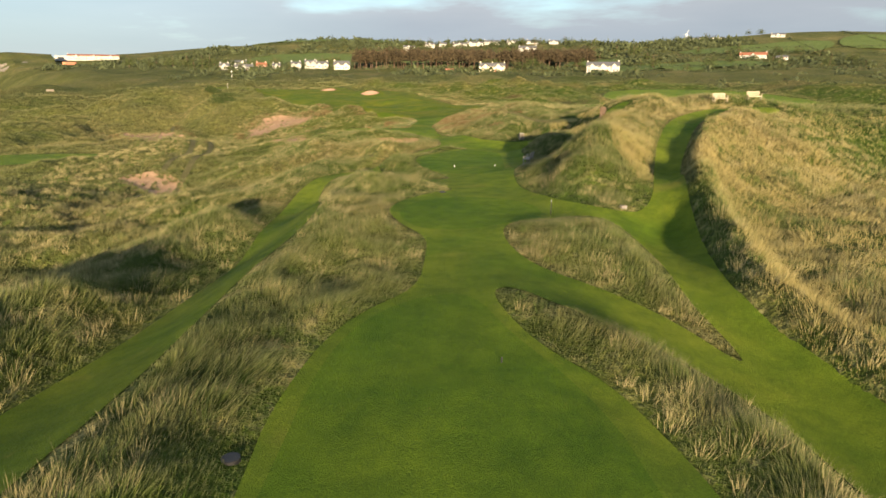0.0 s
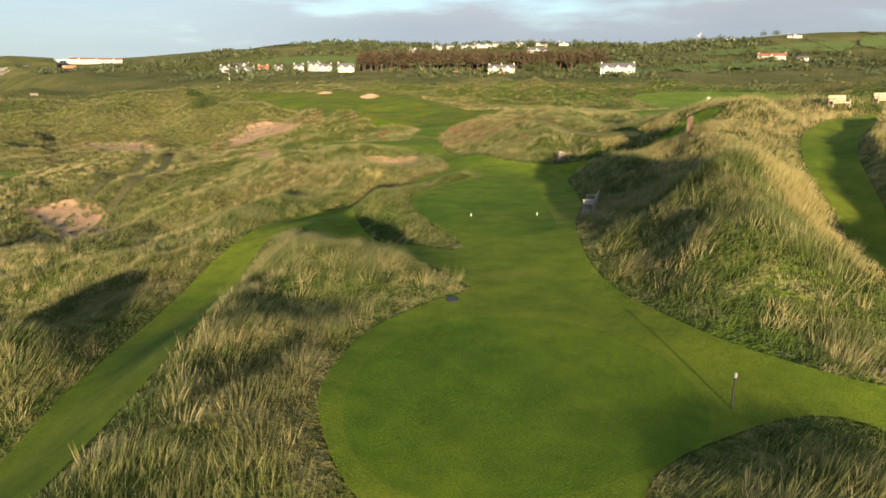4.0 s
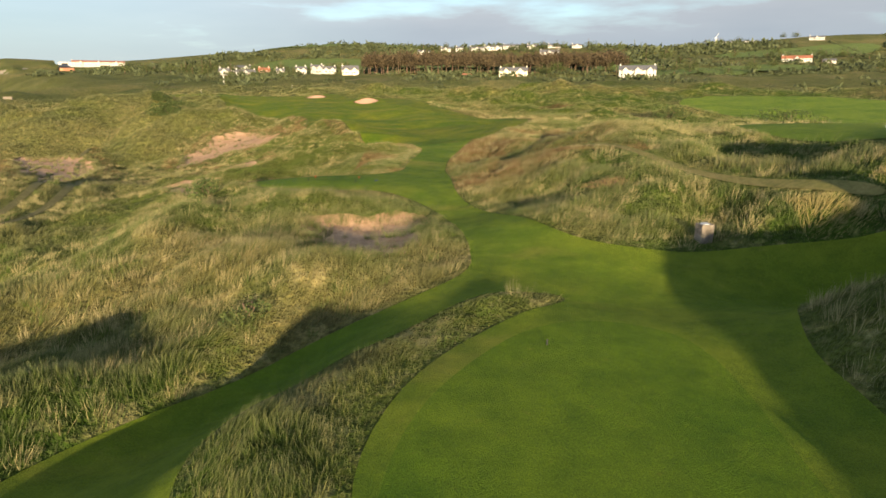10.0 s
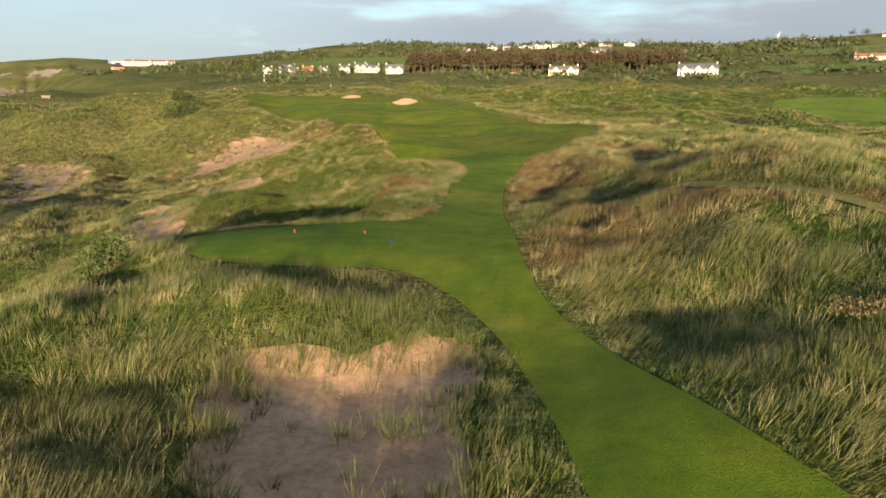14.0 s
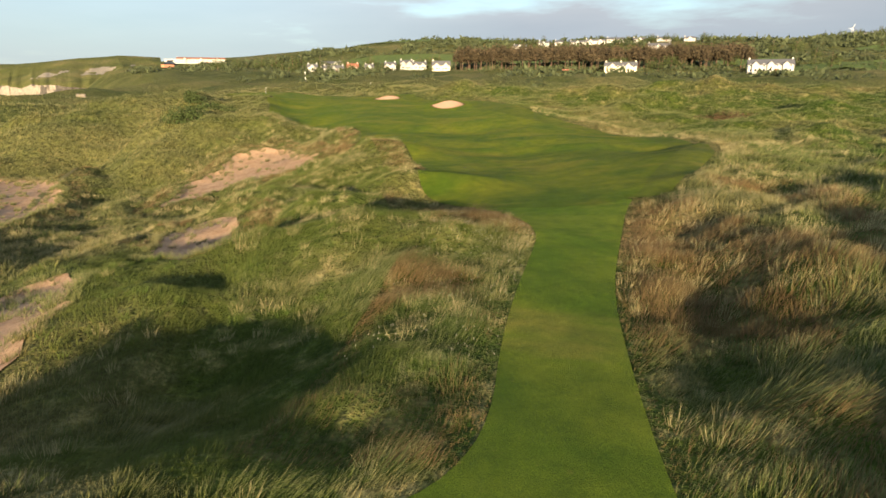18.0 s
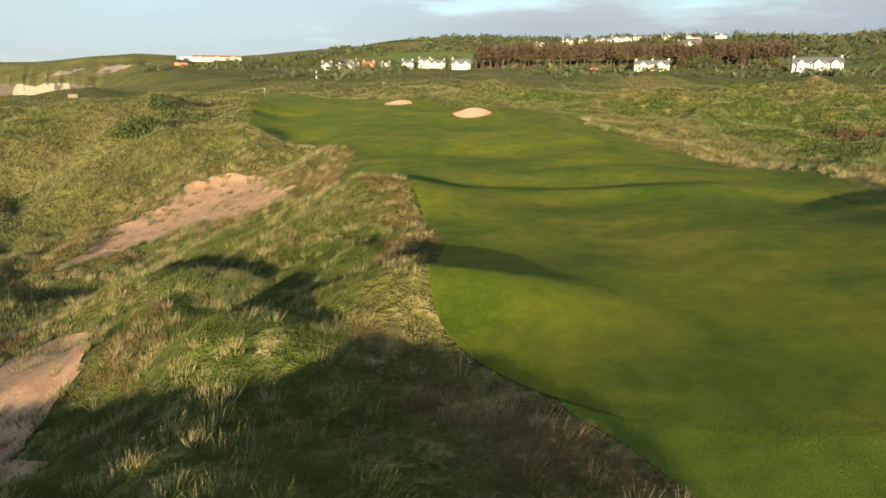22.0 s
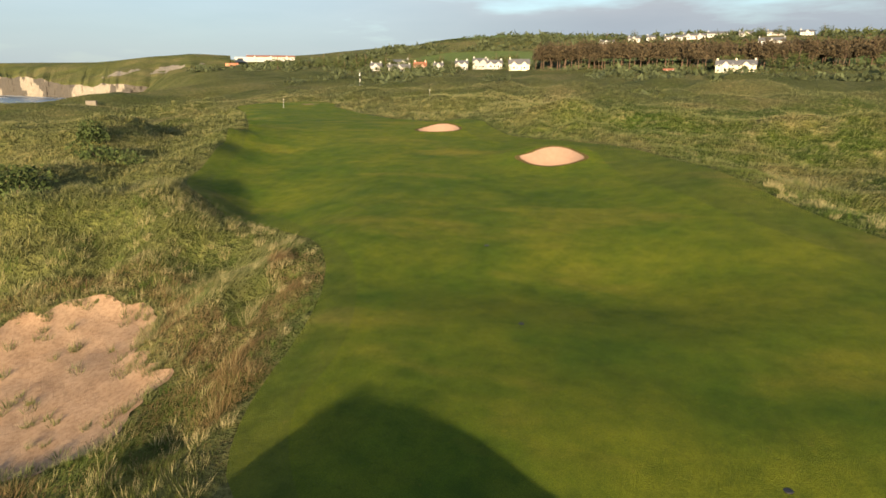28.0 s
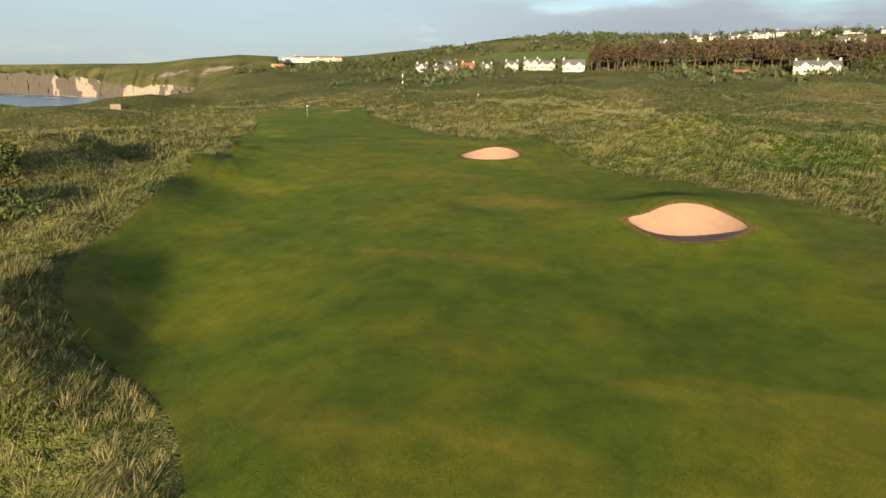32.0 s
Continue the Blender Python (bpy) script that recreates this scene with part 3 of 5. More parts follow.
LANES = rounded(LANE_WEST + LANE_EAST + LANE_HILL)
ISLANDS = [rounded(p) for p in (
    [(0.2, 25.5), (0.1, 21.3), (-1.6, 18.7), (-2.4, 16.5), (-2.8, 12.9), (-2.6, 10.2), (-2.4, 6), (-2.5, -12), (-8, -12), (-7.6, 0), (-7.2, 10), (-6.8, 18),
     (-6.6, 25), (-5.9, 29.7), (-6.2, 35.2), (-7.8, 42), (-9, 47), (-9.3, 51.6), (-8.6, 54), (-7.5, 53.7), (-4.3, 48.9), (-0.4, 42.6), (1, 40.3), (1.5, 39.5),
     (0.3, 38.4), (-1.3, 36.7), (-1.9, 34.5), (-2.1, 32.3), (-1.3, 30.1), (-0.3, 28.8), (0.2, 27.4)],
    [(-5.4, 57), (-4.5, 54.2), (-1.5, 48.2), (0, 45.3), (1.1, 44.8), (1.2, 45.8), (0.3, 48.2), (-0.5, 50.8), (-1.7, 54.9), (-2, 57.5), (-1, 61), (1.5, 64.2),
     (3.4, 65.7), (2.4, 66.3), (0.2, 65.6), (-2.3, 62.8), (-3.3, 62.6), (-4.8, 60.2), (-5.6, 58.6)],
    [(2.6, 20.6), (3, 18.4), (3.8, 16.2), (5.2, 14.4), (5.9, 12.4), (6.3, 10.9), (6.6, 7), (7, -12), (10.5, -12), (10.3, 8), (10.2, 12.8), (9.8, 15), (8.6, 16.6),
     (7.2, 17.8), (4.9, 18.8), (3.4, 21)],
    [(3.6, 29.2), (3.8, 26.3), (4.8, 23.5), (7.1, 21.9), (9, 20.1), (10.3, 17.7), (10.4, 19.3), (9.9, 22.5), (10.5, 28.5), (9.7, 31.4), (7.8, 32.2), (5, 30.6)])]
FAIRWAY = rounded(
    [(-5.6, 120), (-8.8, 121.8), (-11.2, 124), (-13.2, 126.6), (-14, 129), (-14.1, 131), (-14.5, 133.6), (-14.5, 135.4), (-16.3, 138.9), (-18.6, 145), (-21.2, 148.7),
     (-24, 151.5), (-26, 154.7), (-25.9, 158), (-26.8, 161.4), (-28.8, 166), (-31.4, 169.2), (-34.4, 171.9), (-39.7, 177), (-43.2, 178), (-47, 179.5),
     (-50.6, 183.5), (-51.6, 186.5), (-53.5, 191.3), (-57.2, 198.2), (-60.6, 204.3), (-66, 212), (-79, 231), (-95, 253), (-108, 268), (-112, 282)]
    + [(-108, 294), (-98, 296), (-90, 285), (-84, 272), (-71, 257), (-58, 238), (-48, 228), (-40, 222.5), (-36, 212), (-31, 206), (-27, 203), (-23, 199.5),
       (-19.5, 196), (-18.5, 192), (-16.7, 187), (-14.1, 183.5), (-10.8, 177), (-5.7, 170.5), (1, 165), (5, 158), (7, 150), (7, 140), (4.5, 133), (2.5, 128), (0.9, 121)])
FIRST_CUT = rounded(
    [(-2, 124), (2.2, 121), (4.6, 126), (6.6, 131), (8.8, 137), (9.4, 143), (9.2, 151), (7.2, 158.5), (3, 166), (-3, 173), (-7.6, 180), (-10.5, 187), (-13.5, 194), (-18, 200), (-23, 204.5), (-29, 208.5),
     (-34, 216), (-37, 222), (-45, 226), (-50, 224), (-46, 205), (-52, 205), (-60, 207.5), (-62.5, 204), (-59, 197.5), (-55.3, 190.8), (-53.2, 185.5), (-52, 182), (-47.5, 177.6), (-43, 175.6), (-38.5, 174.5),
     (-33, 169.8), (-30.4, 166), (-28.5, 161), (-27.8, 154.5), (-25, 150), (-20, 150), (-14, 140)])
TEES = [rounded(p) for p in (
    [(-2.2, 10), (-2.2, 15.5), (-1.2, 18.6), (0.4, 20.4), (2, 20.4), (3, 17), (4.4, 14.2), (5.2, 11), (5.4, -8), (-2.2, -8)],
    [(-1.6, 32), (-1, 35.5), (1.5, 37.3), (4.1, 36.9), (5.9, 34.9), (6.2, 32.3), (5.3, 30.6), (3.4, 29.6), (1, 29.1), (-0.7, 29.8)],
    [(-1.2, 52), (-1.5, 55.3), (-1.2, 58.2), (-0.1, 60.7), (1.7, 63.2), (3.7, 63.9), (5.5, 63.4), (6.2, 61.4), (6, 57), (5.6, 48), (4.6, 46.4), (2.2, 46.4), (0.7, 48.4)],
    [(-13.6, 86.6), (-15, 90), (-14.3, 90.8), (-11.4, 91.2), (-8.3, 91.4), (-6.9, 90.6), (-6.1, 89.4), (-5.8, 87.5), (-6.2, 85.9), (-8.6, 84.7), (-12, 85)])]
GREENS = [oval(31, 97, 9, 13, -10), oval(-66, 96, 11, 8, 10), oval(70, 172, 26, 34, 0), oval(32, 250, 34, 12, 0)]
BUNKERS = [rounded(p) for p in (
    [(-26.4, 194.6), (-25.2, 194.9), (-24.5, 195.6), (-23.3, 196.0), (-22.1, 195.8), (-21.1, 195.0), (-20.3, 193.9), (-20.6, 193.1), (-22, 192.2), (-23.6, 192.1), (-25.2, 193.0)],
    [(-42.9, 213.6), (-41.6, 215.6), (-39.6, 216.2), (-37.6, 215.2), (-37, 213.4), (-38.4, 212), (-41, 211.9)],
    [(-97, 279), (-95.5, 281.6), (-92.6, 281.6), (-91.8, 279.4), (-94, 277.8)])]
BLOWOUTS = [ragged(rounded(p), amount=0.4 if k == 0 else 0.85, size=1.5 if k == 0 else 2.0) for k, p in enumerate((
    [(-8.2, 76.9), (-7.9, 78), (-6.6, 78.3), (-5.1, 78.4), (-3.8, 79.4), (-2.5, 79.6), (-1.9, 77.8), (-2, 75.9), (-1.8, 72.4), (-2.5, 70.8), (-4.3, 70.6), (-5.7, 71.9), (-7.2, 74.6)],
    [(-29.6, 118), (-32.6, 125), (-30.1, 129.2), (-27.6, 127.3), (-24.9, 120.5), (-21, 115), (-20.6, 112), (-22.1, 110.8), (-25.5, 113)],
    [(-19.9, 94.1), (-27.8, 102.7), (-33, 110.3), (-32.1, 113.1), (-29.4, 112.8), (-24.8, 107), (-21.9, 100.1), (-20.2, 95.5)],
    [(-45.5, 142.6), (-48.2, 149.9), (-47.4, 157.1), (-47, 162.5), (-44.3, 164.9), (-41.4, 164.5), (-39.2, 163.2), (-33.3, 157.9), (-32, 154.1), (-35.4, 152.6), (-39.3, 152.1), (-42.7, 148.9), (-44.2, 145.3)],
    [(-83.5, 157.3), (-74.6, 158.3), (-62.5, 149), (-54.3, 136.4), (-50.6, 121.1), (-55.1, 122.1), (-61.6, 131.8), (-72.1, 142.5)],
    [(-42.9, 80.5), (-38.4, 82.4), (-34.5, 81.2), (-28.5, 71), (-31, 69.5), (-39.5, 76.2)]))]
MOWN_ALL = [LANES, FAIRWAY, FIRST_CUT, *GREENS]

# hummocky dunes to both sides of the far fairway
dune = random.Random(27)
for k in range(150):
    x, y = (dune.uniform(2, 75), dune.uniform(140, 275)) if k < 80 else (dune.uniform(-125, -58), dune.uniform(150, 320))
    rx, ry, h = dune.uniform(3, 7), dune.uniform(2.0, 4.0), dune.uniform(0.6, 1.7)
    if all(edge_distance(np.array([x]), np.array([y]), p, 12.0)[0] < -rx * 1.3 for p in (*MOWN_ALL, *BUNKERS, *BLOWOUTS)):
        mound(x, y, rx, ry, dune.uniform(-25, 25), h)


def band(points, half):
    """The outline of a strip along a line."""
    w = np.array(points, float)
    side = np.stack([-np.gradient(w[:, 1]), np.gradient(w[:, 0])], 1)
    side /= np.linalg.norm(side, axis=1)[:, None]
    return rounded(np.concatenate([w + side * half, (w - side * half)[::-1]]))


WHEELS = [band([(6.6, 94), (8.2, 90), (9.6, 86), (10.6, 82), (11.6, 78), (13.2, 74), (15.4, 70.5)], 0.42),
          band([(-30, 64), (-33, 74), (-35, 86), (-37, 98), (-41, 110), (-48, 122), (-58, 136), (-66, 150), (-70, 160)], 0.4),
          band([(-33, 62), (-36, 74), (-38, 86), (-40, 98), (-44, 110), (-51, 121), (-61, 134), (-69, 148)], 0.4)]
EYE_X, EYE_Y = np.array([p[1][0] for p in PATH]), np.array([p[1][1] for p in PATH])


def clearance(x, y, reach=6.0):
    """How far into the rough a place lies: 0 on anything mown or sandy, up to reach."""
    d = np.full(x.shape, -reach)
    for p in (*MOWN_ALL, *BUNKERS, *BLOWOUTS, *WHEELS):
        d = np.maximum(d, edge_distance(x, y, p, reach))
    for p in ISLANDS:
        e = edge_distance(x, y, p, reach)
        d = np.minimum(d, -e)
    return -d


BANK_Y, BANK_X = [0, 15, 22, 30, 35, 42, 48, 55, 62, 70], [14.3, 13, 12, 13.5, 14.5, 16.8, 19.4, 22.5, 26, 31]
COAST_Y, COAST_X = [-900, 300, 380, 449, 600, 758, 800, 846, 934, 1018, 1150], [-240, -285, -290, -302, -450, -600, -790, -900, -1080, -1400, -2600]


def land(x, y, wild=None):
    """Height of the ground. wild: from clearance(), how far into the rough."""
    side, near = x - table(y, LINE_Y, LINE_X), 1 - sstep(170, 215, y)
    z = table(y, LEVEL_Y, LEVEL_Z)
    z = z - 5.2 * sstep(7, 34, -side) * near * sstep(-60, 0, y) - 3.0 * sstep(20, 60, -side) * (1 - near) * (1 - sstep(330, 480, y))
    z = z + 2.6 * sstep(4, 16, side) * sstep(5, 50, y) * (1 - sstep(190, 260, y)) * (0.35 + 0.65 * (1 - sstep(95, 120, y)))
    for mx, my, rx, ry, c, s, h in MOUNDS:
        dx, dy = x - mx, y - my
        u, v = (dx * c + dy * s) / rx, (-dx * s + dy * c) / ry
        z = z + h * np.exp(-np.minimum(u * u + v * v, 60))
    past = x - np.interp(y, BANK_Y, BANK_X)  # the golden slope falls away behind the bank along the hill path
    slope = np.maximum(-6.9 - 0.346 * x + 0.338 * y, -1.7)
    w = sstep(0.4, 3.2, past) * sstep(6, 18, y) * (1 - sstep(60, 74, y))
    z = z * (1 - w) + slope * w
    z = z + 0.75 * np.exp(-np.minimum(((past - 1.0) / 0.9) ** 2, 60)) * sstep(8, 16, y) * (1 - sstep(54, 64, y))
    z = z + sstep(112, 126, y) * (1 - sstep(300, 400, y)) * (0.15 * vnoise(x, 0.8 * y, 7.5, 71) + 0.06 * vnoise(x, y, 3.6, 72))
    if wild is not None:
        wild = np.clip(wild, 0, None)
        w = sstep(0.0, 3.5, wild) * (1 - 0.6 * sstep(11.5, 14, x) * (1 - sstep(60, 72, y)))
        z = z + w * (0.50 * vnoise(x, y, 7.5, 1) + 0.38 * vnoise(x, y, 3.1, 2)) + sstep(0.2, 2.0, wild) * (0.17 * vnoise(x, y, 1.4, 3) + 0.24 * vnoise(x, y, 2.1, 10) * (1 - 0.8 * sstep(11.5, 14, x) * (1 - sstep(60, 72, y))))
        z = z + w * sstep(-15, -21, x) * (0.45 * vnoise(x, y, 5.2, 6) + 0.25 * vnoise(x, y, 2.2, 8))
        far = sstep(8, 50, np.hypot(x - np.clip(x, -24, 28), y - np.clip(y, 0, 206)))
        z = z + far * w * (2.0 * vnoise(x, y, 27, 4) + 1.5 * vnoise(x, y, 12, 5)) * (1 - sstep(400, 900, y))
    west = sstep(260, 430, -x)  # lower, gently rising moor towards the sea
    z = z * (1 - west) + np.minimum(z, 25 + 0.046 * (y - 700) + 2 * vnoise(x, y, 160, 9) + 60 * sstep(1000, 1150, y) - 24 * sstep(450, 520, -x) * (1 - sstep(880, 960, y))) * west
    shore = x - np.interp(y, COAST_Y, COAST_X)
    z = np.where(shore < 60, -16 + (z + 16) * sstep(-25, 60, shore), z)
    return z


def with_pits(x, y, z):
    for p, deep in zip(BUNKERS, (1.1, 1.1, 0.7)):
        d = edge_distance(x, y, p, 3.0)
        z = z - deep * sstep(-0.1, 1.3, d) + 0.10 * sstep(-2.2, 0.0, d) * (1 - sstep(0.0, 0.4, d))
    for p in BLOWOUTS:
        d = edge_distance(x, y, p, 4.0)
        z = z - 0.35 * sstep(-0.4, 1.0, d)
    for p, raised in zip(TEES, (0.02, 0.03, 0.06, 0.008)):
        d = edge_distance(x, y, p, 2.0)
        z = z + raised * sstep(-1.6, 0.0, d)
    return z


def height(x, y):
    x, y = np.atleast_1d(np.asarray(x, float)), np.atleast_1d(np.asarray(y, float))
    return with_pits(x, y, land(x, y, clearance(x, y)))


def ground_z(x, y):
    spot = np.array([float(x)]), np.array([float(y)])
    return float(height(*spot)[0] if looked_up(WILD, *spot)[0] < 1 else looked_up(HIGH, *spot)[0])


def sheet(name, verts, faces, mat, smooth=True):
    """A mesh object from arrays of points and of triangles or quads."""
    me = bpy.data.meshes.new(name)
    verts, faces = np.asarray(verts, np.float32), np.asarray(faces, np.int32)
    k = faces.shape[1]
    me.vertices.add(len(verts))
    me.vertices.foreach_set("co", verts.ravel())
    me.loops.add(faces.size)
    me.loops.foreach_set("vertex_index", faces.ravel())
    me.polygons.add(len(faces))
    me.polygons.foreach_set("loop_start", np.arange(0, faces.size, k, dtype=np.int32))
    me.polygons.foreach_set("loop_total", np.full(len(faces), k, np.int32))
    me.polygons.foreach_set("use_smooth", np.full(len(faces), smooth))
    me.materials.append(mat)
    me.update(calc_edges=True)
    return new(name, me)


def spread(low, high, step, growth, first, last):
    """Even steps from low to high, then ever longer ones out to first and last."""
    mid = list(np.arange(low, high + step / 2, step))
    up, s = [mid[-1]], step
    while up[-1] < last:
        s *= growth
        up.append(up[-1] + s)
    down, s = [mid[0]], step
    while down[-1] > first:
        s *= growth
        down.append(down[-1] - s)
    return np.array(down[:0:-1] + mid + up[1:])


gx, gy = spread(-60, 32, 0.5, 1.055, -3200, 3200), spread(4, 214, 0.5, 1.055, -420, 4300)
GX, GY = np.meshgrid(gx, gy)
fx, fy = GX.ravel(), GY.ravel()
fw = clearance(fx, fy)
fz = with_pits(fx, fy, land(fx, fy, fw))
nx = len(gx)
fz = fz - 0.10 * sstep(0.6, 1.2, -fw)  # the soil lies a little under the turf and the sand
WILD, HIGH = fw.reshape(GX.shape), fz.reshape(GX.shape)


def looked_up(field, x, y):
    """A field of the ground's grid between its points."""
    i, j = np.clip(np.searchsorted(gx, x) - 1, 0, len(gx) - 2), np.clip(np.searchsorted(gy, y) - 1, 0, len(gy) - 2)
    u, v = (x - gx[i]) / (gx[i + 1] - gx[i]), (y - gy[j]) / (gy[j + 1] - gy[j])
    return (field[j, i] * (1 - u) + field[j, i + 1] * u) * (1 - v) + (field[j + 1, i] * (1 - u) + field[j + 1, i + 1] * u) * v


q = (np.arange(len(gy) - 1)[:, None] * nx + np.arange(nx - 1)[None]).ravel()
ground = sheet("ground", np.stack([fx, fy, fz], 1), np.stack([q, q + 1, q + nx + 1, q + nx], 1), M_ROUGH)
tagged(ground, "rolling dune land under green and straw-coloured rough grass", "ground", kind="structure")


def patch(name, poly, step, lift, mat, holes=(), relief=0.0):
    """A piece of surface of its own that follows the ground within an outline."""
    from mathutils.geometry import delaunay_2d_cdt
    ring = []
    for p0, p1 in zip(poly, np.roll(poly, -1, 0)):
        n = max(1, int(np.hypot(*(p1 - p0)) / step))
        ring += [p0 + (p1 - p0) * k / n for k in range(n)]
    ring = np.array(ring)
    xs, ys = np.meshgrid(np.arange(poly[:, 0].min(), poly[:, 0].max(), step), np.arange(poly[:, 1].min(), poly[:, 1].max(), step))
    xs, ys = xs.ravel() + step * 0.23, ys.ravel() + step * 0.31
    keep = edge_distance(xs, ys, poly, step) > step * 0.45
    pts = np.concatenate([ring, np.stack([xs[keep], ys[keep]], 1)])
    cuts = []
    for h in holes:
        first = len(pts)
        pts = np.concatenate([pts, h])
        cuts += [(first + k, first + (k + 1) % len(h)) for k in range(len(h))]
    v, _, f, *_ = delaunay_2d_cdt([Vector(p) for p in pts], cuts, [list(range(len(ring)))], 1, 1e-5)
    v, f = np.array([tuple(p) for p in v]), np.array(f)
    mid = v[f].mean(1)
    ok = inside(mid[:, 0], mid[:, 1], poly)
    for h in holes:
        ok &= ~inside(mid[:, 0], mid[:, 1], h)
    z = height(v[:, 0], v[:, 1]) + lift
    if relief:
        z = z + relief * vnoise(v[:, 0], v[:, 1], 0.6, 7) * sstep(0, 0.6, edge_distance(v[:, 0], v[:, 1], poly, 1.0))
    return sheet(name, np.column_stack([v, z]), f[ok], mat)


tagged(patch("mown_path", LANES, 0.6, 0.025, M_LANE, (*ISLANDS, *TEES)), "closely mown grass paths winding between the dunes", "path", kind="structure")
tagged(patch("fairway", FAIRWAY, 0.9, 0.05, M_FAIRWAY, BUNKERS), "wide mown fairway with yellowing dry patches", "fairway", kind="structure")
tagged(patch("first_cut", FIRST_CUT, 0.9, 0.045, M_FIRST, (FAIRWAY, LANES, *BUNKERS)), "short darker band of semi-rough beside the fairway", "semi-rough", kind="structure")
for k, p in enumerate(TEES):
    tagged(patch("teeing_ground", p, 0.6, 0.025, M_TEE), "flat close-mown teeing ground, slightly raised", "tee", "teeing grounds", kind="structure")
for k, p in enumerate(GREENS):
    tagged(patch("putting_green", p, 1.5, 0.06, M_GREEN), "smooth pale green mown surface among the dunes", "green", "greens and far fairways", kind="structure")
for p in BUNKERS:
    tagged(patch("bunker", p, 0.35, 0.05, M_BUNKER, relief=0.02), "smooth pale sand bunker with a turf lip", "bunker", "fairway bunkers", kind="structure")
    tagged(patch("bunker_lip", p.mean(0) + (p - p.mean(0)) * 1.15, 0.3, 0.062, M_LIP, (p,)), "worn brown turf lip round the sand bunker", "lip", "bunker lips", kind="structure")
for p in BLOWOUTS:
    tagged(patch("sand_scar", p, 0.3 if p is BLOWOUTS[0] else 0.5, 0.05, M_SAND, relief=0.07), "bare wind-blown pinkish sand among marram grass", "sand", "bare sand patches", kind="structure")
tagged(patch("trodden_path", WHEELS[0], 0.4, 0.06, M_TRODDEN), "narrow trodden path over the dune", "path", kind="structure")
for p in WHEELS[1:]:
    tagged(patch("track", p, 0.8, 0.05, M_TRACK), "worn earth wheel track through the dune valley", "track", kind="structure")
sea = sheet("sea", [(-9000, -3000, -10), (-180, -3000, -10), (-180, 6000, -10), (-9000, 6000, -10)], [(0, 1, 2, 3)], plain("sea water", (0.03, 0.085, 0.13), 0.25, vary=0.3, scale=0.02, spec=0.5), False)
tagged(sea, "grey-blue sea with pale surf by the cliffs", "sea", kind="structure")


# ---- rough grass ----
def blade_sheet(name, x, y, z, tall, wide, lean_x, lean_y, mat):
    """One blade, a bent sliver of one triangle, at each place."""
    n = len(x)
    turn = np.random.rand(n) * 2 * np.pi
    cx, cy = np.cos(turn) * wide / 2, np.sin(turn) * wide / 2
    v = np.empty((n, 3, 3), np.float32)
    v[:, 0] = np.stack([x - cx, y - cy, z - 0.04], 1)
    v[:, 1] = np.stack([x + cx, y + cy, z - 0.04], 1)
    v[:, 2] = np.stack([x + lean_x * tall, y + lean_y * tall, z + tall], 1)
    ob = sheet(name, v.reshape(-1, 3), np.arange(3 * n).reshape(-1, 3), mat, False)
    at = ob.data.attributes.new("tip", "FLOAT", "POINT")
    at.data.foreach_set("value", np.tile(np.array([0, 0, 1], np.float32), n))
    return ob


def from_path(x, y):
    d = np.full(x.shape, 1e9)
    for k in range(0, len(EYE_X), 2):
        d = np.minimum(d, np.hypot(x - EYE_X[k], y - EYE_Y[k]))
    return d


def scatter(x0, x1, y0, y1, per):
    n = int((x1 - x0) * (y1 - y0) * per)
    return x0 + np.random.rand(n) * (x1 - x0), y0 + np.random.rand(n) * (y1 - y0)


BANDS = [(0, 11, 400), (11, 20, 225), (20, 36, 90), (36, 65, 27), (65, 130, 5), (130, 240, 1.2)]
got = []
for near, far, per in BANDS:
    x, y = scatter(-60 - far, 30 + far * 0.8, 2, min(175 + far, 400), per)
    d = from_path(x, y)
    ok = (d >= near) & (d < far) & (y > EYE_Y.min() + 5) & (x > np.interp(y, COAST_Y, COAST_X) + 30)
    x, y, d = x[ok], y[ok], d[ok]
    c = looked_up(WILD, x, y)
    thick = 0.62 + 0.38 * vnoise(x, y, 1.4, 11) + 0.25 * vnoise(x, y, 5.0, 12)
    ok = (c > 0.02) & (np.random.rand(len(x)) < thick + 0.32)
    got.append(np.stack([x[ok], y[ok], d[ok], c[ok]]))
bx, by, bd, bc = np.concatenate(got, 1)
bz = looked_up(HIGH, bx, by)
def tussock(x, y):
    """Where the growth stands in clumps: -1 in the gaps, 1 at their hearts."""
    return np.clip(0.75 * vnoise(x, y, 0.85, 13) + 0.5 * vnoise(x, y, 2.1, 14), -1, 1)


clump = tussock(bx, by)
out_x, out_y = (tussock(bx - 0.15, by) - tussock(bx + 0.15, by)) / 0.3, (tussock(bx, by - 0.15) - tussock(bx, by + 0.15)) / 0.3
meadow = (bx < -7.5) & (by > 93) & (by < 192) & (bx > -34) & (vnoise(bx, by, 5.0, 26) + 0.5 * np.random.rand(len(bx)) > -0.25)
tall = np.where(meadow, 0.62, 1.0) * (0.30 + 0.95 * (0.5 + 0.5 * clump) ** 1.6) * (0.24 + 0.40 * np.random.rand(len(bx))) * (0.28 + 0.72 * sstep(0, 1.1, bc)) * (1 + 0.002 * bd)
wide = (0.010 + 0.0008 * bd) * (0.7 + 0.6 * np.random.rand(len(bx)))
lx = 0.42 + 0.28 * out_x + 0.55 * vnoise(bx, by, 3.2, 15) + 0.24 * np.random.randn(len(bx))
ly = 0.15 + 0.28 * out_y + 0.55 * vnoise(bx, by, 3.6, 16) + 0.24 * np.random.randn(len(bx))
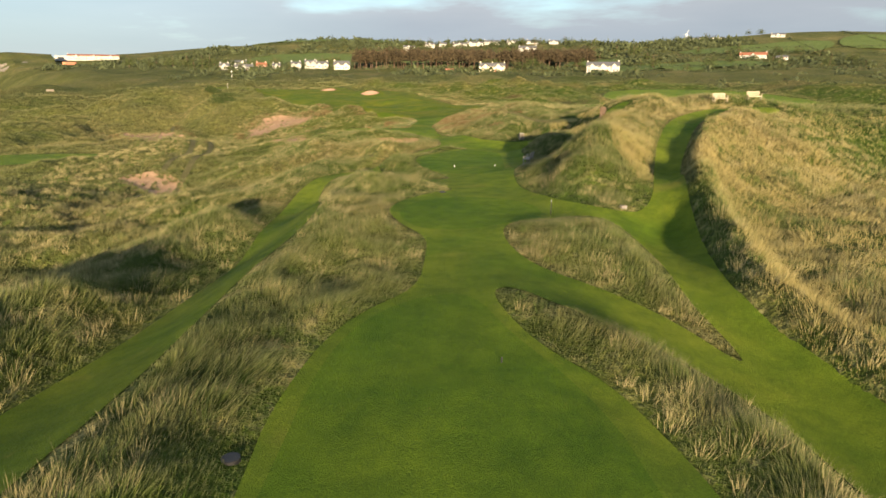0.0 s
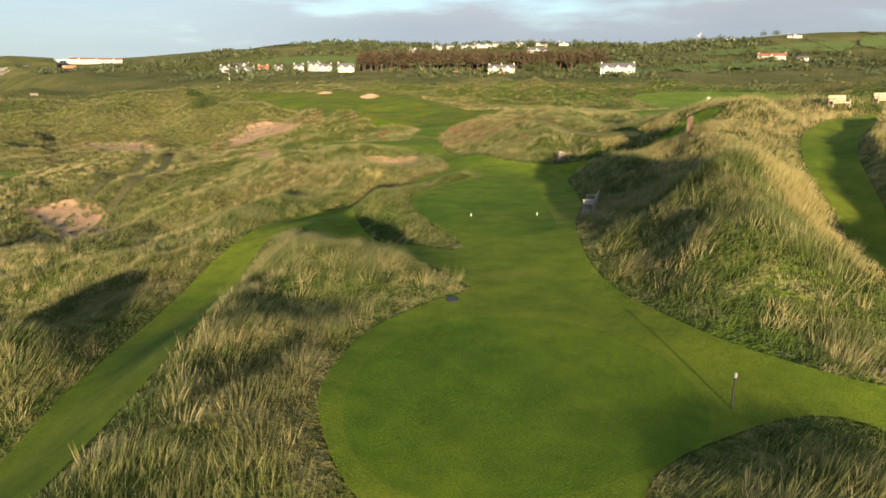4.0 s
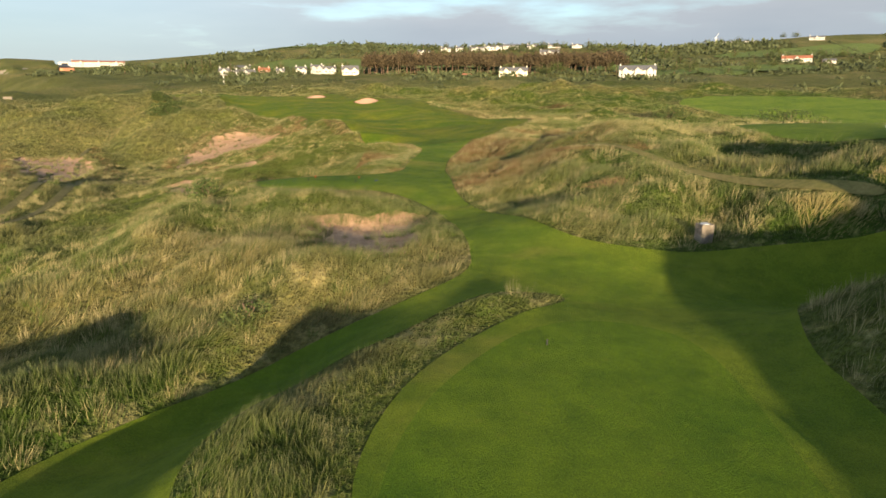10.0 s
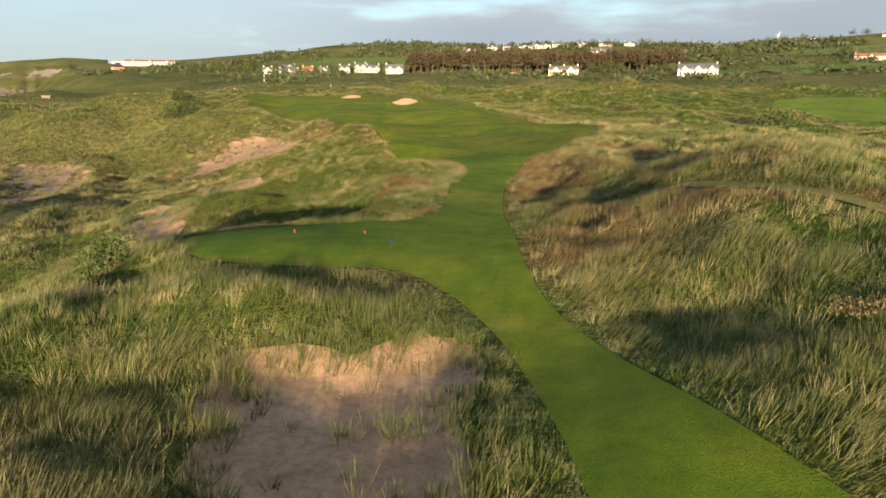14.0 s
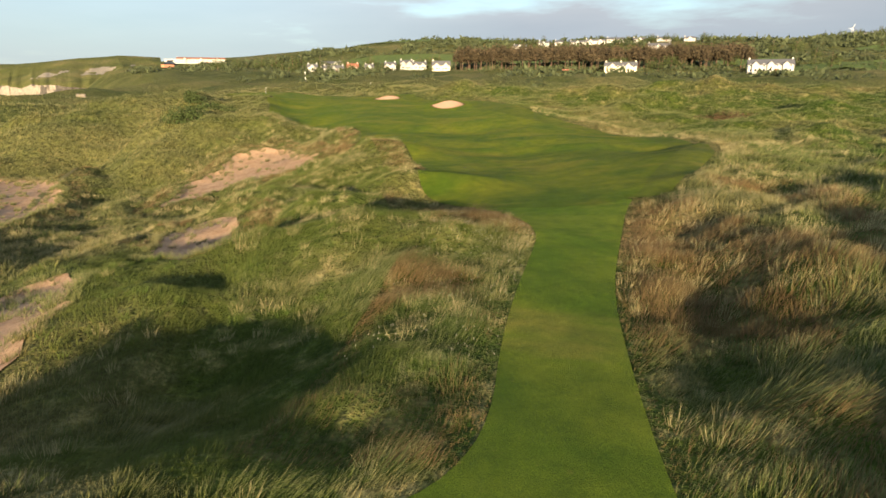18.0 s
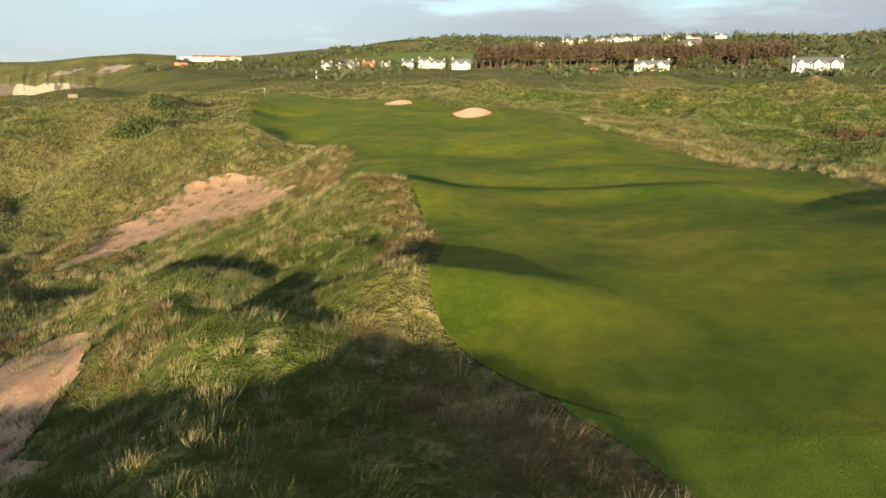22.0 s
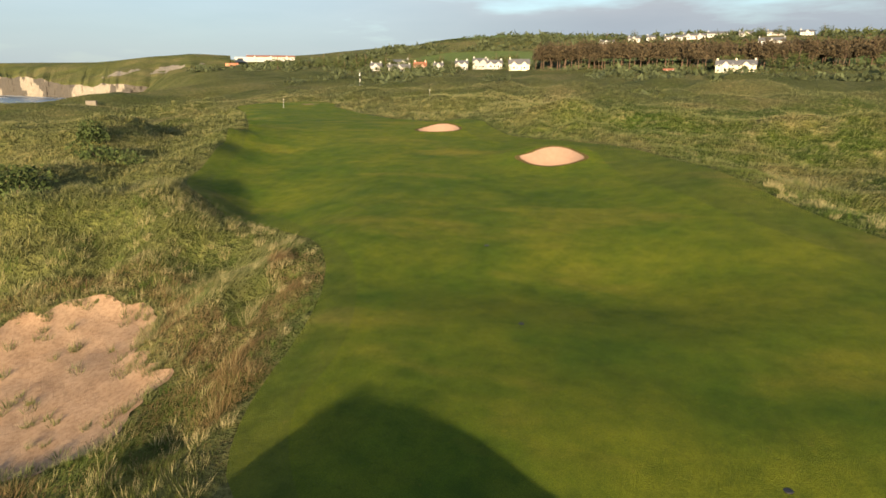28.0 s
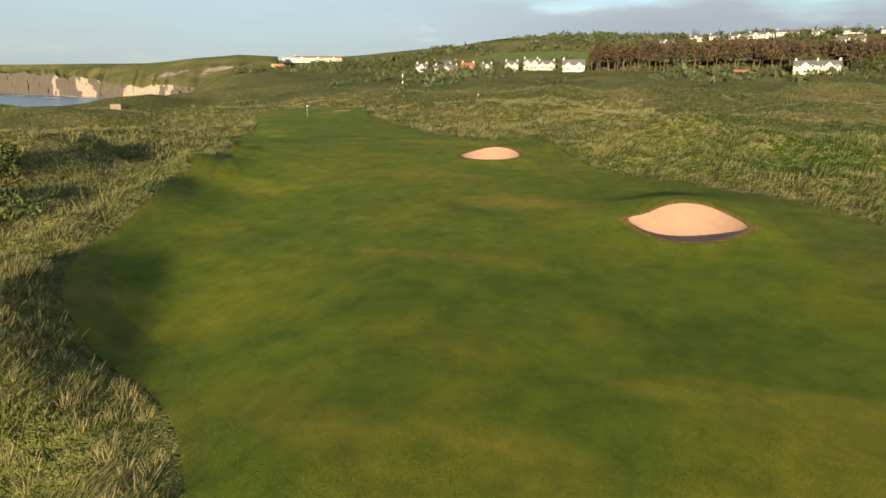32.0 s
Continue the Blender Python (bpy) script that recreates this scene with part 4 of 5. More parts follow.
red = (bx > -2.5) & (bx < 11) & (by > 85) & (by < 132) & (vnoise(bx, by, 3.5, 17) + 0.9 * np.random.rand(len(bx)) > np.where(bx < 3.5, 0.05, 0.62))
red |= (bx > -10) & (bx < -4) & (by > 94) & (by < 126) & (vnoise(bx, by, 3.0, 19) + 0.7 * np.random.rand(len(bx)) > 0.15)
red |= (bx < -9) & (by > 120) & (by < 168) & (bc < 3.0) & (vnoise(bx, by, 2.6, 20) + 0.8 * np.random.rand(len(bx)) > 0.25)
gold = (bx > 12.5) & (by < 72) & (vnoise(bx, by, 4.0, 18) + 1.2 * np.random.rand(len(bx)) > 0.25)
kinds = np.where(red, 1, np.where(gold, 2, np.where(meadow, 3, 0)))
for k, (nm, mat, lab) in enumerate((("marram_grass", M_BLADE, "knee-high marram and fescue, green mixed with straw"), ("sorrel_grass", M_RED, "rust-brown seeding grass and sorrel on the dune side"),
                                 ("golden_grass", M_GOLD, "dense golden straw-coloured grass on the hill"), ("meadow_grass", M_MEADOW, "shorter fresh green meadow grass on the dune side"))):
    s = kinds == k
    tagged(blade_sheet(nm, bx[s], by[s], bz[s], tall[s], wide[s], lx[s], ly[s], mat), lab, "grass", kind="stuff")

# tufts along the ragged edges of the bare sand and sparsely over it
cx, cy = [], []
for p in BLOWOUTS:
    near = p is BLOWOUTS[0]
    x, y = scatter(p[:, 0].min() - 1, p[:, 0].max() + 1, p[:, 1].min() - 1, p[:, 1].max() + 1, 15 if near else 5)
    d = edge_distance(x, y, p, 4.0)
    chance = np.exp(-np.abs(d - 0.05) / 0.35) + (d > 0) * np.where(vnoise(x, y, 1.1, 51) > 0.35, 0.22, 0.06)
    ok = (d > -0.6) & (np.random.rand(len(x)) < chance)
    cx.append(x[ok])
    cy.append(y[ok])
cx, cy = np.concatenate(cx), np.concatenate(cy)
k = 34
px, py, s = np.repeat(cx, k), np.repeat(cy, k), np.repeat(0.08 + 0.2 * np.random.rand(len(cx)), k)
r, q = np.sqrt(np.random.rand(len(px))) * s, np.random.rand(len(px)) * 2 * np.pi
ox, oy = r * np.cos(q), r * np.sin(q)
d = from_path(px, py)
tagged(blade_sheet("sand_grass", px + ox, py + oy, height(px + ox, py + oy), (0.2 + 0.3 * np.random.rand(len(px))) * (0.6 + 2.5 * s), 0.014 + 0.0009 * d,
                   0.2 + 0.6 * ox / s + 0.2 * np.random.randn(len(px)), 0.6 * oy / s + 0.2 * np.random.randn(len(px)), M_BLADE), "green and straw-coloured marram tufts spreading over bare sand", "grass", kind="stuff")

# hummocks of coarse grass farther off, in shadowed clumps
hx, hy = scatter(-150, 75, 10, 330, 0.42)
d = from_path(hx, hy)
ok = (d > 22) & ~((hy > 140) & (hx > -30)) & (looked_up(WILD, hx, hy) > 0.8) & (vnoise(hx, hy, 6.0, 23) + 0.6 * vnoise(hx, hy, 17, 24) + 0.8 * np.random.rand(len(hx)) > 0.2) & (np.random.rand(len(hx)) < np.clip(70 / d, 0, 1))
hx, hy = hx[ok], hy[ok]
k = 16
px, py = np.repeat(hx, k), np.repeat(hy, k)
s = np.repeat(0.3 + 0.5 * np.random.rand(len(hx)) ** 2, k)
r, q = np.sqrt(np.random.rand(len(px))) * s, np.random.rand(len(px)) * 2 * np.pi
ox, oy = r * np.cos(q), r * np.sin(q)
d = from_path(px, py)
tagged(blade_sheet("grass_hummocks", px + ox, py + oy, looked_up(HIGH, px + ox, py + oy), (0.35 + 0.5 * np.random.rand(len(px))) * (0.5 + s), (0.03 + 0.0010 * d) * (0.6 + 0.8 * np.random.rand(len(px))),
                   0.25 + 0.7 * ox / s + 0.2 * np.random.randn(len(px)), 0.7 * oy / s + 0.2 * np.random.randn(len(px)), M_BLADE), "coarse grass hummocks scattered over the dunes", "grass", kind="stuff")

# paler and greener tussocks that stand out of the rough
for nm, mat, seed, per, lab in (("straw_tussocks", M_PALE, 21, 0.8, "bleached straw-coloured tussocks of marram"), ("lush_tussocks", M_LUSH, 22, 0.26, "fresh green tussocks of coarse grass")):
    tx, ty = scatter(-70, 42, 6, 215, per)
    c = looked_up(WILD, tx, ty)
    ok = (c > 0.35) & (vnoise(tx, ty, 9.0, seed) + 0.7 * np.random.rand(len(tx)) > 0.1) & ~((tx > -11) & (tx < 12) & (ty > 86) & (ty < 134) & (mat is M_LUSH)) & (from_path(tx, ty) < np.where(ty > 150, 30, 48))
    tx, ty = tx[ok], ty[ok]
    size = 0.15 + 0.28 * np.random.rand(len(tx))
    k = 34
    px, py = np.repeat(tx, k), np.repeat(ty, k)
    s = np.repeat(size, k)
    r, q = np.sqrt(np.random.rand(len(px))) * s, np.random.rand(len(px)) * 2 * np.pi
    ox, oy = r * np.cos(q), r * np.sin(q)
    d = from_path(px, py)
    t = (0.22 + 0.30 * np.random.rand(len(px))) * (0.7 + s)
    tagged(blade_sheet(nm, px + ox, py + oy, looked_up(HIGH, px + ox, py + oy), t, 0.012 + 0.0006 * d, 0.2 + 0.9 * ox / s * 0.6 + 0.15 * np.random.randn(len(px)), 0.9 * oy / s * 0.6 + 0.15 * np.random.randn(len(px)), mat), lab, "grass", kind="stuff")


# small white flowers in the brown rough beside the path
wx, wy = scatter(-9.5, -4.6, 99, 117, 9)
ok = (looked_up(WILD, wx, wy) > 0.1) & (vnoise(wx, wy, 2.4, 33) + 0.5 * np.random.rand(len(wx)) > 0.15)
wx, wy = wx[ok], wy[ok]
tagged(blade_sheet("meadow_flowers", wx, wy, looked_up(HIGH, wx, wy) + 0.16 + 0.14 * np.random.rand(len(wx)), np.full(len(wx), 0.02), np.full(len(wx), 0.026), 0.6 * np.random.randn(len(wx)), 0.6 * np.random.randn(len(wx)),
                   plain("white petals", (0.42, 0.40, 0.32), 0.8, vary=0.2)), "small white flower heads dotted through brown grass", "flowers", kind="stuff")


# ---- helpers for things ----
def part(name, bm, mat, parent=None, label=""):
    me = bpy.data.meshes.new(name)
    bm.to_mesh(me)
    bm.free()
    me.materials.append(mat)
    ob = new(name, me)
    if parent is not None:
        ob.parent = parent
    if label:
        tagged(ob, label)
    return ob


def thing(name, x, y, z, turn=0.0, label="", category="", group="", kind=""):
    ob = new(name)
    ob.matrix_basis = pose(x, y, z, 0, 0, turn)
    return tagged(ob, label, category, group, kind)


def box(x0, x1, y0, y1, z0, z1, bevel=0.0, bm=None):
    bm = bm or bmesh.new()
    v = [bm.verts.new((x, y, z)) for z in (z0, z1) for x, y in ((x0, y0), (x1, y0), (x1, y1), (x0, y1))]
    fs = [bm.faces.new([v[i] for i in f]) for f in ((3, 2, 1, 0), (4, 5, 6, 7), (0, 1, 5, 4), (1, 2, 6, 5), (2, 3, 7, 6), (3, 0, 4, 7))]
    if bevel:
        bmesh.ops.bevel(bm, geom=list({e for f in fs for e in f.edges}), offset=bevel, segments=1, affect="EDGES")
    return bm


def rod(points, radii, sides=8, bm=None):
    """A round bar through the points."""
    bm = bm or bmesh.new()
    rings = []
    for k, (p, r) in enumerate(zip(points, radii)):
        a, b = Vector(points[max(k - 1, 0)]), Vector(points[min(k + 1, len(points) - 1)])
        m = (b - a).to_track_quat("Z", "Y").to_matrix()
        rings.append([bm.verts.new(Vector(p) + m @ Vector((r * math.cos(2 * math.pi * i / sides), r * math.sin(2 * math.pi * i / sides), 0))) for i in range(sides)])
    for r0, r1 in zip(rings, rings[1:]):
        for i in range(sides):
            bm.faces.new((r0[i], r0[(i + 1) % sides], r1[(i + 1) % sides], r1[i]))
    bm.faces.new(rings[0][::-1])
    bm.faces.new(rings[-1])
    return bm


# ---- benches ----
def bench(x, y, turn, wood, label, group=""):
    """A garden bench along its own x axis, facing its own -y."""
    b = thing("bench", x, y, ground_z(x, y) + 0.06, turn, label, "bench", group)
    for sx in (-0.74, 0.74):
        part("leg", box(sx - 0.035, sx + 0.035, -0.29, -0.22, -0.06, 0.63, 0.006), wood, b)
        bm = rod([(sx, 0.22, -0.06), (sx, 0.24, 0.42), (sx, 0.34, 0.92)], [0.045] * 3, 4)
        part("leg", bm, wood, b)
        part("armrest", box(sx - 0.045, sx + 0.045, -0.33, 0.26, 0.63, 0.67, 0.01), wood, b)
        part("stretcher", box(sx - 0.02, sx + 0.02, -0.22, 0.22, 0.12, 0.17), wood, b)
    part("apron", box(-0.71, 0.71, -0.27, -0.24, 0.33, 0.41), wood, b)
    for k in range(5):
        part("seat_slat", box(-0.76, 0.76, -0.29 + k * 0.105, -0.21 + k * 0.105, 0.42, 0.445, 0.004), wood, b)
    part("top_rail", box(-0.76, 0.76, 0.305, 0.345, 0.86, 0.94, 0.008), wood, b)
    part("lower_rail", box(-0.72, 0.72, 0.235, 0.27, 0.48, 0.53), wood, b)
    for k in range(13):
        sx = -0.66 + k * 0.11
        bm = bmesh.new()
        v = [bm.verts.new(p) for p in ((sx - 0.035, 0.25, 0.52), (sx + 0.035, 0.25, 0.52), (sx + 0.035, 0.27, 0.52), (sx - 0.035, 0.27, 0.52),
                                       (sx - 0.035, 0.315, 0.87), (sx + 0.035, 0.315, 0.87), (sx + 0.035, 0.335, 0.87), (sx - 0.035, 0.335, 0.87))]
        for f in ((0, 1, 5, 4), (1, 2, 6, 5), (2, 3, 7, 6), (3, 0, 4, 7), (3, 2, 1, 0), (4, 5, 6, 7)):
            bm.faces.new([v[i] for i in f])
        part("back_slat", bm, wood, b)
    return b


bench(7.75, 52.0, -108, M_OAK, "weathered grey slatted garden bench on a paving slab", "benches")
bz0 = ground_z(7.75, 52.0)
slab = thing("paving_slab", 7.75, 52.0, bz0, -108, "grey concrete slab under the garden bench", "slab")
part("slab", box(-0.85, 0.85, -0.42, 0.36, -0.25, 0.055, 0.01), M_STONE, slab)
for px, py, tn in ((31.9, 72.6, 8), (36.3, 73.8, 4)):
    bench(px, py, tn, M_OAKPALE, "pale wooden bench at the top of the mown path", "benches")

# ---- stone-clad litter bin ----
bin_x, bin_y = 9.35, 71.35
litter = thing("litter_bin", bin_x, bin_y, ground_z(bin_x, bin_y), 12, "square litter bin clad in rough grey stones, metal lid", "bin")
litter.scale = (0.62, 0.62, 0.72)
part("core", box(-0.36, 0.36, -0.36, 0.36, -0.15, 0.92), M_STONE, litter)
rnd = random.Random(3)
for side in range(4):
    z, row = -0.05, 0
    while z < 0.88:
        h = rnd.uniform(0.10, 0.17)
        u = -0.40
        while u < 0.38:
            w = min(rnd.uniform(0.14, 0.30), 0.40 - u)
            bm = box(u + 0.008, u + w - 0.008, -0.40 - rnd.uniform(0, 0.03), -0.35, z + 0.008, min(z + h, 0.93) - 0.008, 0.012)
            bmesh.ops.rotate(bm, verts=bm.verts, cent=(0, 0, 0), matrix=Matrix.Rotation(side * math.pi / 2, 3, "Z"))
            part("stone", bm, M_STONE, litter)
            u += w
        z += h
part("rim", box(-0.42, 0.42, -0.42, 0.42, 0.92, 0.97, 0.015), M_STONE, litter)
part("lid", rod([(0, 0, 0.965), (0, 0, 1.0), (0, 0, 1.015)], [0.29, 0.29, 0.25], 20), M_STEEL, litter, "shiny round metal lid")


# ---- tee markers, covers, posts ----
def tee_marker(x, y, mat, label):
    m = thing("tee_marker", x, y, ground_z(x, y) + 0.05, 0, label, "tee marker", "tee markers")
    part("peg", rod([(0, 0, -0.1), (0, 0, 0.0), (0, 0, 0.105), (0, 0, 0.12)], [0.017, 0.02, 0.02, 0.014], 10), mat, m)
    part("cap", rod([(0, 0, 0.121), (0, 0, 0.132)], [0.016, 0.01], 10), mat, m)


for x, y, mat, label in ((1.6, 51.2, M_PAINT, "short white tee marker on the mown tee"), (4.95, 51.35, M_PAINT, "short white tee marker on the mown tee"),
                         (2.55, 15.2, M_BLACK, "short black tee marker on the mown tee"),
                         (-10.2, 88.7, M_REDPAINT, "short red tee marker on the forward tee"), (-7.3, 89.1, M_REDPAINT, "short red tee marker on the forward tee"),
                         (-10.15, 86.6, M_BLACK, "short black tee marker on the forward tee"), (-7.15, 86.95, M_BLACK, "short black tee marker on the forward tee"),
                         (2.05, 62.0, M_BLACK, "short black tee marker on the mown tee")):
    tee_marker(x, y, mat, label)


def cover(x, y, r, mat, label):
    c = thing("ground_cover", x, y, ground_z(x, y), 0, label, "cover", "round covers in the turf")
    part("collar", rod([(0, 0, -0.1), (0, 0, 0.055), (0, 0, 0.06)], [r * 1.15, r * 1.15, r * 1.1], 20), M_BLACK, c)
    part("disc", rod([(0, 0, 0.061), (0, 0, 0.068)], [r, r * 0.95], 20), mat, c)


for x, y, r, mat, label in ((-3.0, 10.9, 0.16, M_BLACK, "round dark plate beside the tee"), (0.75, 38.4, 0.18, M_BLACK, "dark round cover in the grass edge"),
                            (-5.95, 88.0, 0.10, M_BLUE, "small round blue plate in the turf"), (-23.6, 171.2, 0.12, M_BLACK, "dark sprinkler head in the fairway"),
                            (-12.2, 154.6, 0.10, M_BLACK, "dark sprinkler head in the fairway"), (-11.6, 137, 0.10, M_BLACK, "dark sprinkler head in the fairway"),
                            (-20.1, 162.3, 0.10, M_BLACK, "dark sprinkler head in the fairway")):
    cover(x, y, r, mat, label)

post = thing("marker_post", 6.5, 32.2, ground_z(6.5, 32.2), 0, "slim dark post with a grey top by the tee", "post")
part("stem", rod([(0, 0, -0.1), (0, 0, 0.72)], [0.025, 0.025], 8), M_BLACK, post)
part("cap", rod([(0, 0, 0.721), (0, 0, 0.80), (0, 0, 0.83)], [0.03, 0.032, 0.02], 10), M_GREY, post, "grey cap")

plaque = thing("plaque", 10.7, 33.6, ground_z(10.7, 33.6), 15, "low stone block with a pale plate at the dune foot", "plaque")
plaque.scale = (0.6, 0.6, 0.6)
part("block", box(-0.3, 0.3, -0.1, 0.25, -0.1, 0.30, 0.03), M_STONE, plaque)
part("plate", box(-0.25, 0.25, -0.115, -0.1, 0.05, 0.25), M_GREY, plaque)
for k in range(2):
    part("text_bar", box(-0.2, 0.16 - 0.08 * k, -0.121, -0.115, 0.17 - k * 0.07, 0.195 - k * 0.07), M_TILE, plaque)

wallx, wally = 16.2, 62.2
sleepers = thing("retaining_wall", wallx, wally, ground_z(wallx, wally) - 0.2, 62, "short wall of dark upright timber sleepers in the dune", "wall")
for k in range(9):
    part("sleeper", box(-0.9 + k * 0.2, -0.715 + k * 0.2, -0.08, 0.08, -0.3, 1.35 + 0.06 * math.sin(k * 2.3), 0.012), M_BARK, sleepers)


def flagstick(x, y, tall, striped=False, label=""):
    f = thing("flagstick" if not striped else "striped_post", x, y, ground_z(x, y), 0, label, "flagstick" if not striped else "post")
    n = 6
    for k in range(n):
        r = 0.018 if not striped else 0.16
        part("pole_band", rod([(0, 0, tall * k / n - (0.05 if k == 0 else 0)), (0, 0, tall * (k + 1) / n)], [r, r], 8), M_BLACK if k % 2 == 1 and striped else M_PAINT, f)
    if not striped:
        bm = bmesh.new()
        rows = [[bm.verts.new((0.02 + 0.06 * i, 0.03 * math.sin(i * 1.3), tall - 0.02 - 0.24 * j)) for i in range(6)] for j in range(2)]
        for i in range(5):
            bm.faces.new((rows[0][i], rows[1][i], rows[1][i + 1], rows[0][i + 1]))
        bmesh.ops.solidify(bm, geom=bm.faces[:], thickness=0.008)
        part("flag", bm, M_YELLOW, f, "small pale cloth flag")


flagstick(28.4, 90.8, 1.5, label="white flagstick with a pale flag on the green")
flagstick(-91, 262, 2.2, label="white flagstick on the far green")
flagstick(-71, 304, 2.2, label="white flagstick on a distant green")
flagstick(-138, 405, 8.0, True, "tall black and white striped marker post")


# ---- golf cart ----
def golf_cart(x, y, turn):
    c = thing("golf_cart", x, y, ground_z(x, y), turn, "white golf cart with a flat canopy parked in the hollow", "golf cart")
    part("body", box(-0.55, 0.55, -1.1, 1.1, 0.22, 0.62, 0.08), M_PAINT, c)
    part("seat", box(-0.5, 0.5, -0.45, 0.15, 0.62, 0.78, 0.05), M_BLACK, c)
    part("backrest", box(-0.5, 0.5, 0.12, 0.24, 0.78, 1.15, 0.04), M_BLACK, c)
    part("canopy", box(-0.62, 0.62, -0.95, 0.95, 1.80, 1.88, 0.03), M_PAINT, c)
    for sx in (-0.52, 0.52):
        for sy in (-0.8, 0.8):
            part("canopy_post", rod([(sx, sy, 0.6), (sx, sy * 0.95, 1.8)], [0.02, 0.02], 6), M_BLACK, c)
            w = part("wheel", rod([(sx - 0.1, sy, 0.22), (sx + 0.1, sy, 0.22)], [0.22, 0.22], 14), M_BLACK, c)
            part("rim", rod([(sx - 0.105, sy, 0.22), (sx + 0.105, sy, 0.22)], [0.1, 0.1], 10), M_STEEL, w)


golf_cart(24.5, 127.0, 70)


# ---- bushes ----
def leaf_cloud(n, rx, ry, rz, size, seed, lumps=7, base=0.0):
    """Small leaf triangles gathered in uneven lumps."""
    r = np.random.RandomState(seed)
    lc = r.randn(lumps, 3) * 0.42
    lc[:, 2] = np.abs(lc[:, 2]) * 0.9
    k = r.randint(0, lumps, n)
    d = r.randn(n, 3)
    d /= np.linalg.norm(d, axis=1)[:, None]
    p = lc[k] + d * (0.30 + 0.22 * r.rand(n))[:, None]
    p *= (rx, ry, rz)
    p[:, 2] = np.maximum(p[:, 2], base)
    e1, e2 = r.randn(n, 3), r.randn(n, 3)
    e1 *= (size / np.linalg.norm(e1, axis=1))[:, None]
    e2 *= (size / np.linalg.norm(e2, axis=1))[:, None]
    v = np.stack([p - e1 * 0.5, p + e1 * 0.5, p + e2], 1).reshape(-1, 3)
    return v, np.arange(3 * n).reshape(-1, 3)


def foliage(name, dark, light):
    m, n, l, b = material(name, 0.8, 0.2)
    geo = n.new("ShaderNodeNewGeometry")
    col = ramp(n, l, geo.outputs["Random Per Island"], [(0.0, dark), (0.7, light), (1.0, tuple(min(1, c * 1.35) for c in light))])
    col = blend(n, l, ramp(n, l, noise_node(n, l, 0.12, 3), [(0.4, (0, 0, 0)), (0.65, (0.5, 0.5, 0.5))]), col, tuple(c * 0.6 for c in dark))
    l.new(col, b.inputs["Base Color"])
    return m


M_GORSE = foliage("gorse leaves", (0.035, 0.055, 0.015), (0.075, 0.10, 0.03))
M_BROWNLEAF = foliage("brown leaves", (0.05, 0.03, 0.016), (0.10, 0.06, 0.03))
M_PALELEAF = foliage("pale twigs", (0.10, 0.075, 0.035), (0.22, 0.165, 0.08))
M_PINE = foliage("pine needles", (0.042, 0.036, 0.022), (0.095, 0.072, 0.042))
M_LEAF = foliage("broad leaves", (0.035, 0.05, 0.016), (0.085, 0.105, 0.035))
M_SCRUB = foliage("scrub leaves", (0.042, 0.055, 0.026), (0.078, 0.094, 0.045))


def bush(x, y, rx, ry, rz, mat, seed, label, n=900, size=0.16):
    b = thing("bush", x, y, ground_z(x, y) - 0.05, 0, label, "bush")
    v, f = leaf_cloud(n, rx, ry, rz, size, seed)
    lv = sheet("leaves", v, f, mat, False)
    lv.parent = b
    for k in range(4):
        a = k * 1.7 + seed
        part("stem", rod([(0, 0, -0.1), (0.25 * rx * math.cos(a), 0.25 * ry * math.sin(a), rz * 0.7)], [0.05, 0.02], 5), M_BARK, b)


bush(-60.5, 173.5, 5.2, 3.2, 2.0, M_GORSE, 1, "dark green gorse bush on the dune side", 2200, 0.32)
bush(-71, 192, 3.0, 2.2, 1.6, M_GORSE, 2, "dark gorse bush on the dune top", 900, 0.3)
bush(-65, 186, 3.6, 2.4, 1.5, M_GORSE, 12, "low dark gorse patch on the dune", 900, 0.3)
bush(20.5, 180, 5.0, 3.0, 1.3, M_BROWNLEAF, 3, "low rusty brown bush in the rough", 1300, 0.25)
bush(7.1, 78, 1.5, 0.9, 0.55, M_PALELEAF, 4, "pale dry twiggy bush on the dune", 1600, 0.055)
bush(-16.4, 85.6, 1.5, 1.2, 1.1, M_GORSE, 5, "dark gorse bush behind the forward tee", 1300, 0.14)
bush(-7.2, 66.6, 0.9, 0.7, 0.7, M_GORSE, 6, "small dark bush at the lane edge", 600, 0.10)
bush(27.5, 128.5, 2.6, 2.0, 1.6, M_GORSE, 7, "dark bush beside the parked cart", 900, 0.25)
bush(33, 150, 4.0, 3.0, 2.0, M_GORSE, 8, "dark green bush in the rough", 1000, 0.3)
bush(-3.3, 226, 2.6, 1.8, 1.4, M_GORSE, 9, "dark bush on the far dune", 700, 0.25)
bush(-25, 224, 2.0, 1.5, 1.2, M_GORSE, 10, "dark bush at the fairway edge", 600, 0.25)
bush(52, 150, 5.0, 3.0, 2.2, M_GORSE, 11, "dark green bush in the rough", 1000, 0.3)


